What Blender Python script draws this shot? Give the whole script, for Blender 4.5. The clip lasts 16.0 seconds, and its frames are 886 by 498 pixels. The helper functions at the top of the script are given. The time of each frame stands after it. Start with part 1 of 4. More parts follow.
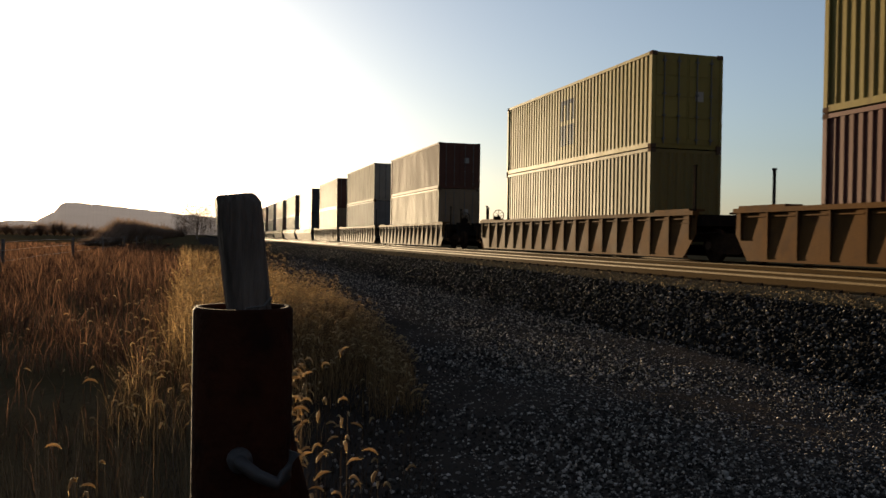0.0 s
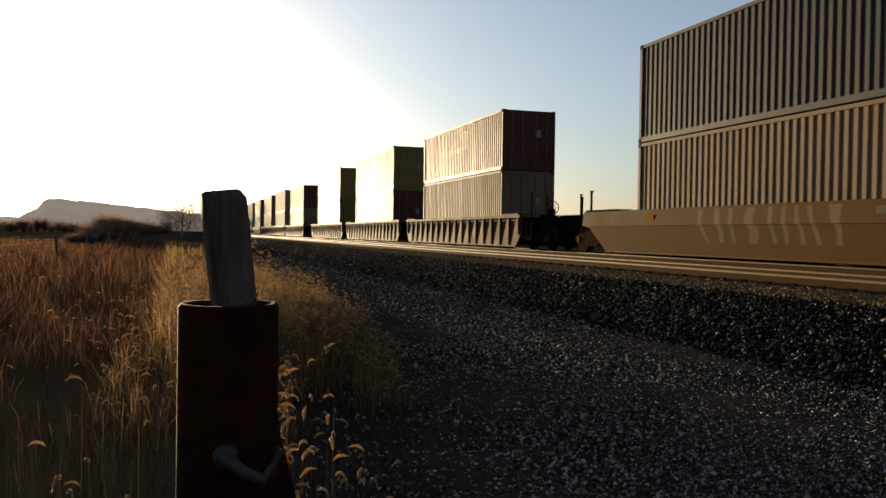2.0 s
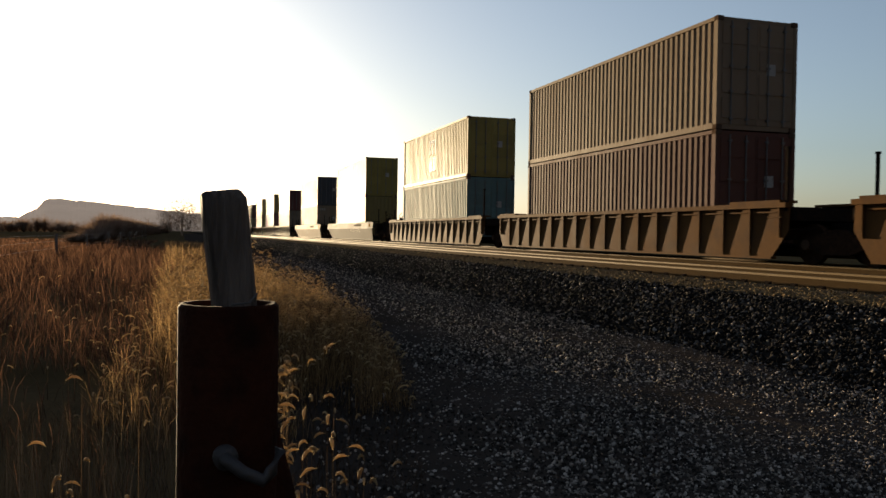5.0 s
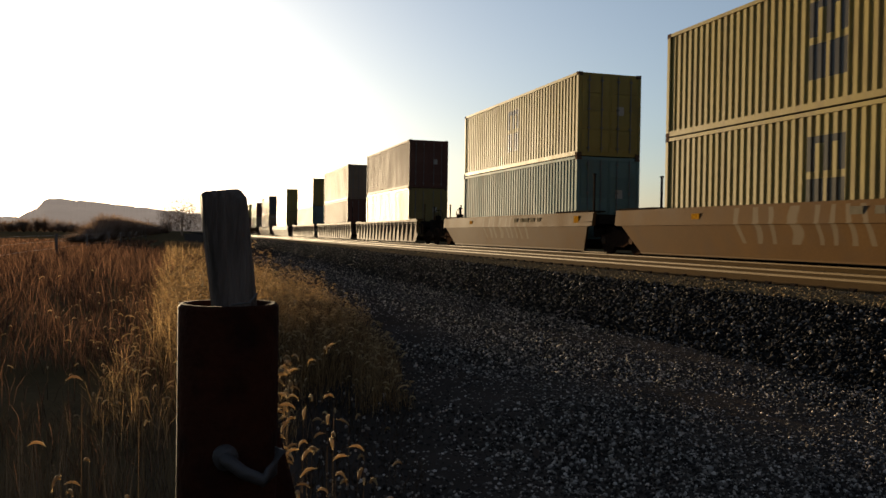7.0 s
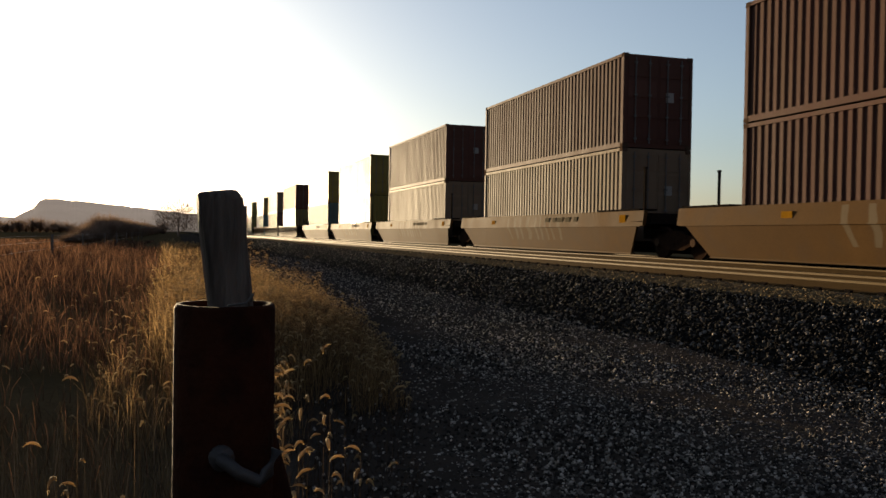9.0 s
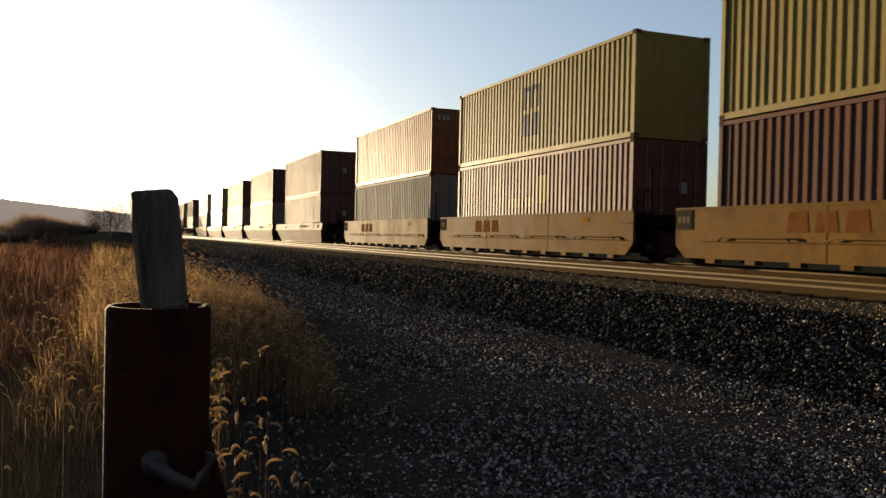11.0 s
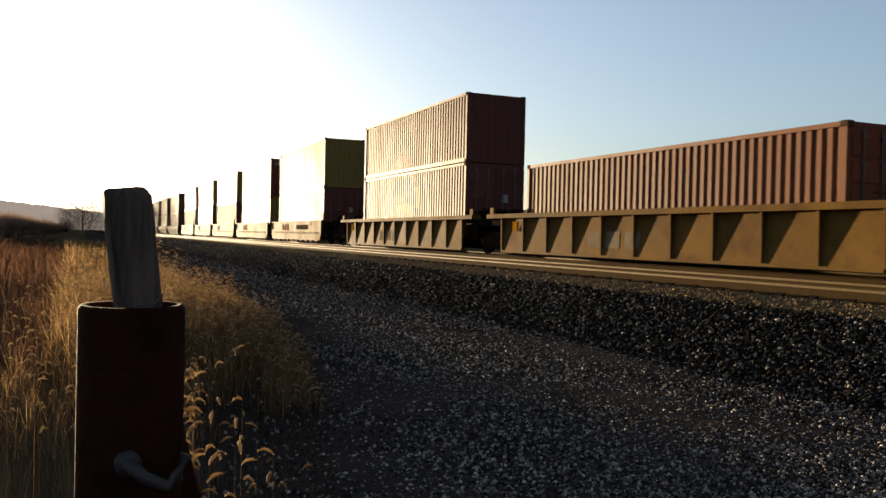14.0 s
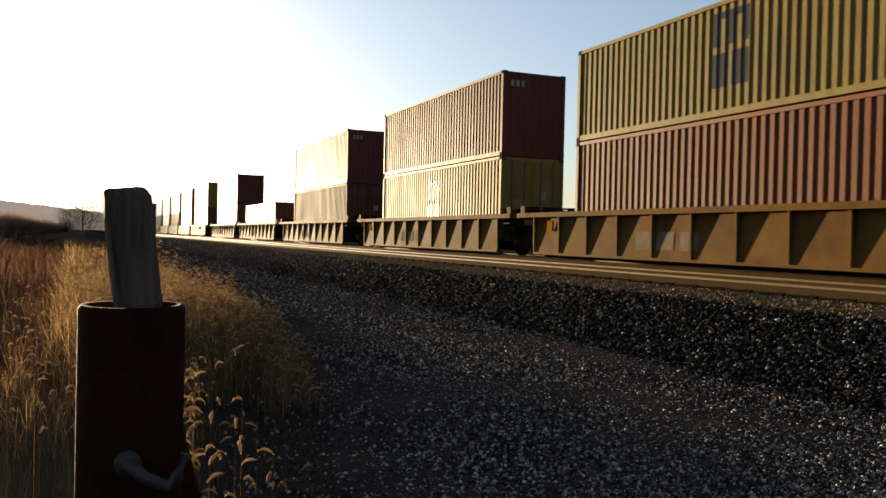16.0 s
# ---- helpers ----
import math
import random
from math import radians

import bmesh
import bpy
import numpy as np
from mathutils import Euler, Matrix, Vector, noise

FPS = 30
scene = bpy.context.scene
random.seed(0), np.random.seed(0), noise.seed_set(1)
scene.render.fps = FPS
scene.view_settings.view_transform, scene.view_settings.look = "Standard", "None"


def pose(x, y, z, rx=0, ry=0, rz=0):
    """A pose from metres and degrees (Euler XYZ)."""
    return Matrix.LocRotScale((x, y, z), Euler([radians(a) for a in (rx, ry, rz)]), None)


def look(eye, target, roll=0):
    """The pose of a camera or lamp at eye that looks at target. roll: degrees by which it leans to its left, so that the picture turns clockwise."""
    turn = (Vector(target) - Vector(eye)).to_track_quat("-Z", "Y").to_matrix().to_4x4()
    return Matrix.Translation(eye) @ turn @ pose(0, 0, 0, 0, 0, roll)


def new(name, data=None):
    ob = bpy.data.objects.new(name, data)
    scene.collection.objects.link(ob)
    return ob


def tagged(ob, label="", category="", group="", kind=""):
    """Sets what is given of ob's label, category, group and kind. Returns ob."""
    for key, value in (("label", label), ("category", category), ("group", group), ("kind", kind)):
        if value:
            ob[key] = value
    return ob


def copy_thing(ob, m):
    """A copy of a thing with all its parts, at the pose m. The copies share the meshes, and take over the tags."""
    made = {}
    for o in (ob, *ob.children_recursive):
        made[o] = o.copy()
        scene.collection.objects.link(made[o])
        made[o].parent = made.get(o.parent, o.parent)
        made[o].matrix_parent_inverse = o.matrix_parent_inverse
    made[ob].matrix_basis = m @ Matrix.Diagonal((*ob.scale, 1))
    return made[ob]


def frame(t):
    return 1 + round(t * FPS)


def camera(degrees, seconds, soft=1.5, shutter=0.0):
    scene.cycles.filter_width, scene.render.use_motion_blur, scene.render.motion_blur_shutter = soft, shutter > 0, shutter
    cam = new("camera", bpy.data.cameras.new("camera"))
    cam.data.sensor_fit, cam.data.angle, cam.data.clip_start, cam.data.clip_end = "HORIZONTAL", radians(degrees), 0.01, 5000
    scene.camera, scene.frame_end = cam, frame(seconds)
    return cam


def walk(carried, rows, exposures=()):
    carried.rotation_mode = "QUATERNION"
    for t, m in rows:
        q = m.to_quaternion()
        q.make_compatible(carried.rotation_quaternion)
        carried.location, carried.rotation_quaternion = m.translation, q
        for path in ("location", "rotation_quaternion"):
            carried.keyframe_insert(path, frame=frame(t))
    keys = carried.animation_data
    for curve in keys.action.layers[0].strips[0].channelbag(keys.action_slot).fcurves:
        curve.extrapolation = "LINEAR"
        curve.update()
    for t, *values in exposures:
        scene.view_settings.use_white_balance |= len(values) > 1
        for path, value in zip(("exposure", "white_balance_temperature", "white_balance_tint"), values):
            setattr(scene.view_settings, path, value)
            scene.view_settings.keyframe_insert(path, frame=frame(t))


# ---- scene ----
cam = camera(55.68, 16.0, soft=1.5, shutter=0.06)
EYE = (0.0, 0.0, 1.4)


def aim(yaw, pitch, roll):
    """The camera's pose at the fence: yaw from the track's line, pitch and roll in degrees."""
    return pose(*EYE, 90 + pitch, 0, yaw) @ pose(0, 0, 0, 0, 0, roll)


walk(cam, [
    (0.0, aim(-16.30, -0.75, 0.87)),
    (0.5, aim(-16.43, -0.81, 0.82)),
    (0.7, aim(-16.75, -0.90, 0.86)),
    (0.9, aim(-17.24, -1.02, 0.88)),
    (1.2, aim(-17.24, -0.99, 0.88)),
    (2.0, aim(-17.24, -0.98, 0.88)),
    (5.0, aim(-17.24, -0.98, 0.88)),
    (8.2, aim(-17.24, -0.98, 0.88)),
    (8.8, aim(-17.40, -0.95, 0.92)),
    (10.3, aim(-19.35, -0.72, 1.02)),
    (10.5, aim(-20.04, -0.71, 1.07)),
    (11.0, aim(-21.60, -0.76, 1.20)),
    (11.3, aim(-22.90, -0.80, 1.26)),
    (11.5, aim(-23.22, -0.80, 1.28)),
    (11.9, aim(-23.22, -0.80, 1.28)),
    (16.0, aim(-23.22, -0.80, 1.28)),
], exposures=[(0.0, 1.87, 6500, 10), (8.2, 1.87, 6500, 10), (10.3, 1.97, 6500, 10), (11.0, 2.08, 6500, 10), (11.6, 2.29, 6500, 10), (16.0, 2.29, 6500, 10)])

# ---- sky, sun, exposure ----
SUN_AZ, SUN_EL = 8.85, 1.7  # degrees left of the track's line, degrees above the horizon
world = bpy.data.worlds.new("evening_sky")
scene.world = world
world.use_nodes = True
wn, wl = world.node_tree.nodes, world.node_tree.links
sky = wn.new("ShaderNodeTexSky")
sky.sky_type = "NISHITA"
sky.sun_disc = False
sky.sun_elevation = radians(6.5)
sky.sun_rotation = radians(-SUN_AZ)
sky.altitude = 200
sky.air_density, sky.dust_density, sky.ozone_density = 1.0, 1.6, 3.0
wn["Background"].inputs["Strength"].default_value = 0.045
pale = wn.new("ShaderNodeHueSaturation")  # a hazy evening: the sky's colour is a little pale
pale.inputs["Saturation"].default_value = 0.70
wl.new(sky.outputs["Color"], pale.inputs["Color"])
wl.new(pale.outputs["Color"], wn["Background"].inputs["Color"])
sun_data = bpy.data.lights.new("sun", "SUN")
sun_data.energy, sun_data.angle, sun_data.color = 5.0, radians(0.53), (1.0, 0.76, 0.46)
sun = new("sun", sun_data)
SUN_DIR = Vector((-math.sin(radians(SUN_AZ)) * math.cos(radians(SUN_EL)), math.cos(radians(SUN_AZ)) * math.cos(radians(SUN_EL)), math.sin(radians(SUN_EL))))
sun.matrix_world = look(SUN_DIR * 400, (0, 0, 0))


# ---- materials ----
def material(name, base, rough=0.7, metal=0.0, vary=0.25, scale=3.0, fine=60.0, bump=0.15, dirt=None, dirt_amount=0.4, stretch=(1, 1, 1), translucent=0.0, spec=0.5, rand=0.0):
    """A worn surface: base colour varied at two scales, dirt in patches, fine relief."""
    m = bpy.data.materials.new(name)
    m.use_nodes = True
    n, l = m.node_tree.nodes, m.node_tree.links
    b = n["Principled BSDF"]
    co = n.new("ShaderNodeTexCoord")
    mp = n.new("ShaderNodeMapping")
    mp.inputs["Scale"].default_value = stretch
    l.new(co.outputs["Object"], mp.inputs["Vector"])
    big = n.new("ShaderNodeTexNoise")
    big.inputs["Scale"].default_value, big.inputs["Detail"].default_value = scale, 6
    small = n.new("ShaderNodeTexNoise")
    small.inputs["Scale"].default_value, small.inputs["Detail"].default_value = fine, 3
    for tex in (big, small):
        l.new(mp.outputs["Vector"], tex.inputs["Vector"])
    value = n.new("ShaderNodeMath")
    value.operation = "MULTIPLY_ADD"
    l.new(big.outputs["Fac"], value.inputs[0])
    value.inputs[1].default_value, value.inputs[2].default_value = 2 * vary, 1 - vary
    value2 = n.new("ShaderNodeMath")
    value2.operation = "MULTIPLY_ADD"
    l.new(small.outputs["Fac"], value2.inputs[0])
    value2.inputs[1].default_value, value2.inputs[2].default_value = vary, 1 - vary / 2
    both = n.new("ShaderNodeMath")
    both.operation = "MULTIPLY"
    l.new(value.outputs[0], both.inputs[0])
    l.new(value2.outputs[0], both.inputs[1])
    hsv = n.new("ShaderNodeHueSaturation")
    hsv.inputs["Color"].default_value = (*base, 1)
    out = both.outputs[0]
    if rand:
        info = n.new("ShaderNodeObjectInfo")
        r = n.new("ShaderNodeMath")
        r.operation = "MULTIPLY_ADD"
        l.new(info.outputs["Random"], r.inputs[0])
        r.inputs[1].default_value, r.inputs[2].default_value = rand, 1 - rand / 2
        k = n.new("ShaderNodeMath")
        k.operation = "MULTIPLY"
        l.new(out, k.inputs[0])
        l.new(r.outputs[0], k.inputs[1])
        out = k.outputs[0]
    l.new(out, hsv.inputs["Value"])
    colour = hsv.outputs["Color"]
    if dirt:
        ramp = n.new("ShaderNodeMapRange")
        ramp.inputs["From Min"].default_value, ramp.inputs["From Max"].default_value = 0.48, 0.68
        ramp.inputs["To Max"].default_value = dirt_amount
        d = n.new("ShaderNodeTexNoise")
        d.inputs["Scale"].default_value, d.inputs["Detail"].default_value = scale * 1.7, 8
        l.new(mp.outputs["Vector"], d.inputs["Vector"])
        l.new(d.outputs["Fac"], ramp.inputs["Value"])
        mix = n.new("ShaderNodeMix")
        mix.data_type = "RGBA"
        l.new(ramp.outputs[0], mix.inputs["Factor"])
        l.new(colour, mix.inputs["A"])
        mix.inputs["B"].default_value = (*dirt, 1)
        colour = mix.outputs["Result"]
    l.new(colour, b.inputs["Base Color"])
    rr = n.new("ShaderNodeMath")
    rr.operation = "MULTIPLY_ADD"
    l.new(big.outputs["Fac"], rr.inputs[0])
    rr.inputs[1].default_value, rr.inputs[2].default_value = 0.25, rough - 0.12
    l.new(rr.outputs[0], b.inputs["Roughness"])
    b.inputs["Metallic"].default_value = metal
    b.inputs["Specular IOR Level"].default_value = spec
    if bump:
        bp = n.new("ShaderNodeBump")
        bp.inputs["Strength"].default_value, bp.inputs["Distance"].default_value = bump, 0.02
        l.new(small.outputs["Fac"], bp.inputs["Height"])
        l.new(bp.outputs["Normal"], b.inputs["Normal"])
    if translucent:
        tr = n.new("ShaderNodeBsdfTranslucent")
        l.new(colour, tr.inputs["Color"])
        ms = n.new("ShaderNodeMixShader")
        ms.inputs["Fac"].default_value = translucent
        l.new(b.outputs[0], ms.inputs[1])
        l.new(tr.outputs[0], ms.inputs[2])
        l.new(ms.outputs[0], n["Material Output"].inputs["Surface"])
    return m


def paint_marks(m, marks, colour, gloss=None):
    """Paint rectangular marks (y0, y1, z0, z1 in the container's space) onto a material; gloss is the roughness of a foil."""
    n, l = m.node_tree.nodes, m.node_tree.links
    b = n["Principled BSDF"]
    co = n.new("ShaderNodeTexCoord")
    sep = n.new("ShaderNodeSeparateXYZ")
    l.new(co.outputs["Object"], sep.inputs[0])
    total = None
    for y0, y1, z0, z1 in marks:
        fac = None
        for axis, lo, hi in (("Y", y0, y1), ("Z", z0, z1)):
            cmp = n.new("ShaderNodeMath")
            cmp.operation = "COMPARE"
            l.new(sep.outputs[axis], cmp.inputs[0])
            cmp.inputs[1].default_value, cmp.inputs[2].default_value = (lo + hi) / 2, abs(hi - lo) / 2
            if fac is None:
                fac = cmp.outputs[0]
            else:
                k = n.new("ShaderNodeMath")
                k.operation = "MULTIPLY"
                l.new(fac, k.inputs[0])
                l.new(cmp.outputs[0], k.inputs[1])
                fac = k.outputs[0]
        if total is None:
            total = fac
        else:
            k = n.new("ShaderNodeMath")
            k.operation = "MAXIMUM"
            l.new(total, k.inputs[0])
            l.new(fac, k.inputs[1])
            total = k.outputs[0]
    wear = n.new("ShaderNodeMath")
    wear.operation = "MULTIPLY"
    l.new(total, wear.inputs[0])
    wear.inputs[1].default_value = 0.85
    mix = n.new("ShaderNodeMix")
    mix.data_type = "RGBA"
    old = b.inputs["Base Color"].links[0].from_socket
    l.new(wear.outputs[0], mix.inputs["Factor"])
    l.new(old, mix.inputs["A"])
    mix.inputs["B"].default_value = (*colour, 1)
    l.new(mix.outputs["Result"], b.inputs["Base Color"])
    if gloss is not None:
        shine = n.new("ShaderNodeMix")
        l.new(total, shine.inputs["Factor"])
        l.new(b.inputs["Roughness"].links[0].from_socket, shine.inputs["A"])
        shine.inputs["B"].default_value = gloss
        l.new(shine.outputs["Result"], b.inputs["Roughness"])
        foil = n.new("ShaderNodeMapRange")
        l.new(total, foil.inputs["Value"])
        foil.inputs["To Min"].default_value, foil.inputs["To Max"].default_value = b.inputs["Specular IOR Level"].default_value, 0.22
        l.new(foil.outputs[0], b.inputs["Specular IOR Level"])
    return m


def container_paint(name, base, spec=0.02, rough=0.68):
    return material(name, base, rough=rough, spec=spec, vary=0.16, scale=0.6, fine=14, bump=0.06, dirt=(0.09, 0.055, 0.03), dirt_amount=0.4, stretch=(1, 2.5, 0.5), rand=0.2)


YELLOW = (0.195, 0.148, 0.044)
COLOURS = {
    "yellow": YELLOW, "ochre": (0.155, 0.115, 0.044), "brown": (0.085, 0.040, 0.029), "red": (0.098, 0.037, 0.029), "rust": (0.15, 0.058, 0.027),
    "tan": (0.165, 0.118, 0.076), "slate": (0.054, 0.053, 0.055), "teal": (0.088, 0.132, 0.12), "cream": (0.25, 0.215, 0.165), "grey": (0.155, 0.145, 0.128),
}
SHEEN = {"yellow": (0.036, 0.58), "ochre": (0.035, 0.58), "red": (0.055, 0.6), "rust": (0.05, 0.6), "brown": (0.026, 0.7), "grey": (0.018, 0.74), "slate": (0.035, 0.64), "cream": (0.014, 0.75)}  # gloss and roughness: newer paint shines, old paint is chalky
PAINT = {k: container_paint("container_paint_" + k, c, *SHEEN.get(k, (0.02, 0.66))) for k, c in COLOURS.items()}
EMBLEM = [(-6.72, -6.50, 1.58, 2.34), (-6.28, -6.06, 1.58, 2.34), (-5.82, -5.60, 1.58, 2.34), (-6.72, -5.60, 2.18, 2.34), (-6.72, -6.20, 0.66, 1.42), (-6.08, -5.56, 0.66, 1.42)]
GOLD_MARKS = [(-7.4, -6.75, 1.3, 2.2), (-6.3, -6.1, 1.2, 1.5), (-6.0, -5.78, 1.2, 1.5), (-5.7, -5.5, 1.2, 1.5), (-5.38, -5.2, 1.2, 1.5), (-5.1, -4.88, 1.2, 1.5), (-4.8, -4.6, 1.2, 1.5)]
PAINT["yellow_emblem"] = paint_marks(container_paint("container_paint_yellow_emblem", YELLOW, *SHEEN["yellow"]), EMBLEM, (0.016, 0.015, 0.018), 0.2)
PAINT["red_gold"] = paint_marks(container_paint("container_paint_red_gold", COLOURS["red"], *SHEEN["red"]), GOLD_MARKS, (0.30, 0.21, 0.055))
WORDS = {"yellow": "dull yellow", "ochre": "ochre", "brown": "dark brown", "red": "brick red", "rust": "orange-brown", "tan": "weathered tan", "slate": "dark slate grey",
         "teal": "faded teal", "cream": "pale cream", "grey": "light grey", "yellow_emblem": "dull yellow dark-emblemed", "red_gold": "brick red gold-marked"}

M_STEEL_DARK = material("running_gear_steel", (0.013, 0.0105, 0.009), 0.9, 0.0, spec=0.0, vary=0.3, scale=5, dirt=(0.03, 0.018, 0.011))
M_GALV = material("galvanised_rod", (0.10, 0.095, 0.085), 0.6, 0.4, vary=0.3)
M_CAST = material("corner_casting", (0.07, 0.045, 0.03), 0.85, spec=0.0)
M_WHITE = material("stencil_white", (0.26, 0.24, 0.21), 0.8, spec=0.0, vary=0.2, scale=6)
M_NUMBER = material("number_paint", (0.10, 0.085, 0.06), 0.85, spec=0.0, vary=0.3, scale=6)
# Grey darkened: the shade of a set-back wagon end is in the colour.
M_SHADED_END_PLATE = material("end_plate_shaded_grey", (0.035, 0.03, 0.024), 0.9, spec=0.0, vary=0.35, scale=5)
M_FADED_WHITE = material("faded_white_paint", (0.15, 0.12, 0.085), 0.85, spec=0.0, vary=0.45, scale=4)
M_FADED_RED = material("faded_red_paint", (0.105, 0.046, 0.0155), 0.8, spec=0.0, vary=0.35, scale=3)
# Rust, darkened further: the wagons' shadow over the bogies is in the colour.
M_SHADED_GEAR = material("rusty_shaded_running_gear", (0.028, 0.016, 0.010), 0.85, spec=0.0, vary=0.4, scale=6, dirt=(0.015, 0.01, 0.008), dirt_amount=0.9)
M_PANEL = material("number_panel_brown", (0.04, 0.024, 0.010), 0.8, spec=0.0)
M_AMBER = material("reflector_amber", (0.20, 0.095, 0.008), 0.8, spec=0.0, vary=0.1)
WAGON_PAINT = {
    "brown": material("wagon_paint_brown", (0.078, 0.039, 0.014), 0.72, spec=0.007, vary=0.35, scale=1.2, fine=20, dirt=(0.05, 0.028, 0.016), dirt_amount=0.65, rand=0.2),
    "tan": material("wagon_paint_tan", (0.078, 0.042, 0.015), 0.72, spec=0.007, vary=0.3, scale=0.9, fine=18, dirt=(0.07, 0.042, 0.022), dirt_amount=0.6, rand=0.15),
    "grey": material("wagon_paint_grey", (0.042, 0.037, 0.030), 0.72, spec=0.007, vary=0.3, scale=0.9, fine=18, dirt=(0.055, 0.045, 0.034), dirt_amount=0.55),
    "yellow": material("wagon_paint_yellow", (0.112, 0.063, 0.0175), 0.74, spec=0.008, vary=0.42, scale=0.9, fine=18, dirt=(0.066, 0.034, 0.016), dirt_amount=0.7, rand=0.12),
}


def scribble(m, y0, y1, z0, z1, colour, scale):
    """Looping spray paint over a stretch of a wagon's side."""
    n, l = m.node_tree.nodes, m.node_tree.links
    b = n["Principled BSDF"]
    old = b.inputs["Base Color"].links[0].from_socket
    paint_marks(m, [(y0, y1, z0, z1)], colour)
    mix = b.inputs["Base Color"].links[0].from_node
    mask = mix.inputs["Factor"].links[0].from_socket
    co = n.new("ShaderNodeTexCoord")
    wave = n.new("ShaderNodeTexWave")
    wave.inputs["Scale"].default_value, wave.inputs["Distortion"].default_value, wave.inputs["Detail"].default_value = scale, 9.0, 1.5
    wave.bands_direction = "Y"
    l.new(co.outputs["Object"], wave.inputs["Vector"])
    edge = n.new("ShaderNodeMapRange")
    edge.inputs["From Min"].default_value, edge.inputs["From Max"].default_value = 0.72, 0.85
    edge.inputs["To Max"].default_value = 0.8
    l.new(wave.outputs["Fac"], edge.inputs["Value"])
    k = n.new("ShaderNodeMath")
    k.operation = "MULTIPLY"
    l.new(mask, k.inputs[0])
    l.new(edge.outputs[0], k.inputs[1])
    l.new(k.outputs[0], mix.inputs["Factor"])
    return m


scribble(WAGON_PAINT["tan"], -8.5, -3.5, 0.45, 1.3, (0.13, 0.105, 0.072), 0.55)
scribble(WAGON_PAINT["grey"], -11.5, -7.5, 0.65, 0.86, (0.20, 0.185, 0.16), 3.0)
M_RAIL_SIDE = material("rail_rust", (0.045, 0.029, 0.014), 0.85, 0.0, spec=0.003, vary=0.25, scale=8)
M_RAIL_HEAD = material("rail_head_polish", (0.115, 0.078, 0.036), 0.7, 0.15, spec=0.02, vary=0.15, scale=8)
M_TIE = material("tie_concrete", (0.10, 0.08, 0.058), 0.95, spec=0.0, vary=0.35, scale=4, dirt=(0.16, 0.12, 0.09))
# One ballast in two tones: shade in the bed's colour, sunlight in the crown's.
M_SHADED_BALLAST = material("ballast_bed", (0.024, 0.020, 0.016), 1.0, spec=0.0, vary=0.5, scale=2.5, fine=28, bump=0.0)
M_LIT_CROWN = material("ballast_crown_sunlit", (0.108, 0.074, 0.036), 0.75, spec=0.012, vary=0.45, scale=1.5, fine=24, bump=0.0, dirt=(0.07, 0.05, 0.03))
M_FIELD = material("dry_field", (0.075, 0.052, 0.026), 1.0, spec=0.0, vary=0.5, scale=0.25, fine=9, bump=0.0, dirt=(0.05, 0.042, 0.02), dirt_amount=0.7)
M_GRAVEL = material("gravel_lane", (0.040, 0.032, 0.026), 1.0, spec=0.0, vary=0.55, scale=1.1, fine=55, bump=0.5, dirt=(0.055, 0.040, 0.030))


def island_material(name, a, b, rough=0.8, spec=0.5, translucent=0.0, fine=70, power=1.0):
    """Pieces in one mesh, each with a shade of its own between two colours."""
    m = bpy.data.materials.new(name)
    m.use_nodes = True
    n, l = m.node_tree.nodes, m.node_tree.links
    geo = n.new("ShaderNodeNewGeometry")
    ramp = n.new("ShaderNodeMix")
    ramp.data_type = "RGBA"
    pw = n.new("ShaderNodeMath")
    pw.operation = "POWER"
    l.new(geo.outputs["Random Per Island"], pw.inputs[0])
    pw.inputs[1].default_value = power
    l.new(pw.outputs[0], ramp.inputs["Factor"])
    ramp.inputs["A"].default_value, ramp.inputs["B"].default_value = (*a, 1), (*b, 1)
    tex = n.new("ShaderNodeTexNoise")
    tex.inputs["Scale"].default_value = fine
    co = n.new("ShaderNodeTexCoord")
    l.new(co.outputs["Object"], tex.inputs["Vector"])
    hsv = n.new("ShaderNodeHueSaturation")
    mr = n.new("ShaderNodeMapRange")
    mr.inputs["To Min"].default_value, mr.inputs["To Max"].default_value = 0.6, 1.4
    l.new(tex.outputs["Fac"], mr.inputs["Value"])
    l.new(mr.outputs[0], hsv.inputs["Value"])
    l.new(ramp.outputs["Result"], hsv.inputs["Color"])
    p = n["Principled BSDF"]
    l.new(hsv.outputs["Color"], p.inputs["Base Color"])
    p.inputs["Roughness"].default_value = rough
    p.inputs["Specular IOR Level"].default_value = spec
    if translucent:
        tr = n.new("ShaderNodeBsdfTranslucent")
        l.new(hsv.outputs["Color"], tr.inputs["Color"])
        ms = n.new("ShaderNodeMixShader")
        ms.inputs["Fac"].default_value = translucent
        l.new(p.outputs[0], ms.inputs[1])
        l.new(tr.outputs[0], ms.inputs[2])
        l.new(ms.outputs[0], n["Material Output"].inputs["Surface"])
    return m


M_STONE = island_material("gravel_stones", (0.018, 0.0146, 0.0123), (0.44, 0.37, 0.305), 0.8, 0.06, power=3.0)
# Bank stones carry shade in their colour, crown stones carry sunlight.
M_SHADED_BANK_STONE = island_material("bank_stones_shaded", (0.009, 0.0081, 0.0072), (0.25, 0.215, 0.182), 0.88, 0.015, power=8.5)
M_LIT_CROWN_STONE = island_material("crown_stones_sunlit", (0.095, 0.067, 0.034), (0.18, 0.125, 0.064), 0.85, 0.01, power=1.3)
M_BLADE = island_material("golden_blades", (0.055, 0.034, 0.017), (0.37, 0.235, 0.105), 0.9, 0.08, 0.55, 6, power=1.4)
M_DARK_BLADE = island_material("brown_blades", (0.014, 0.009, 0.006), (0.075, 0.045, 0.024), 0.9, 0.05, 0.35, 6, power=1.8)
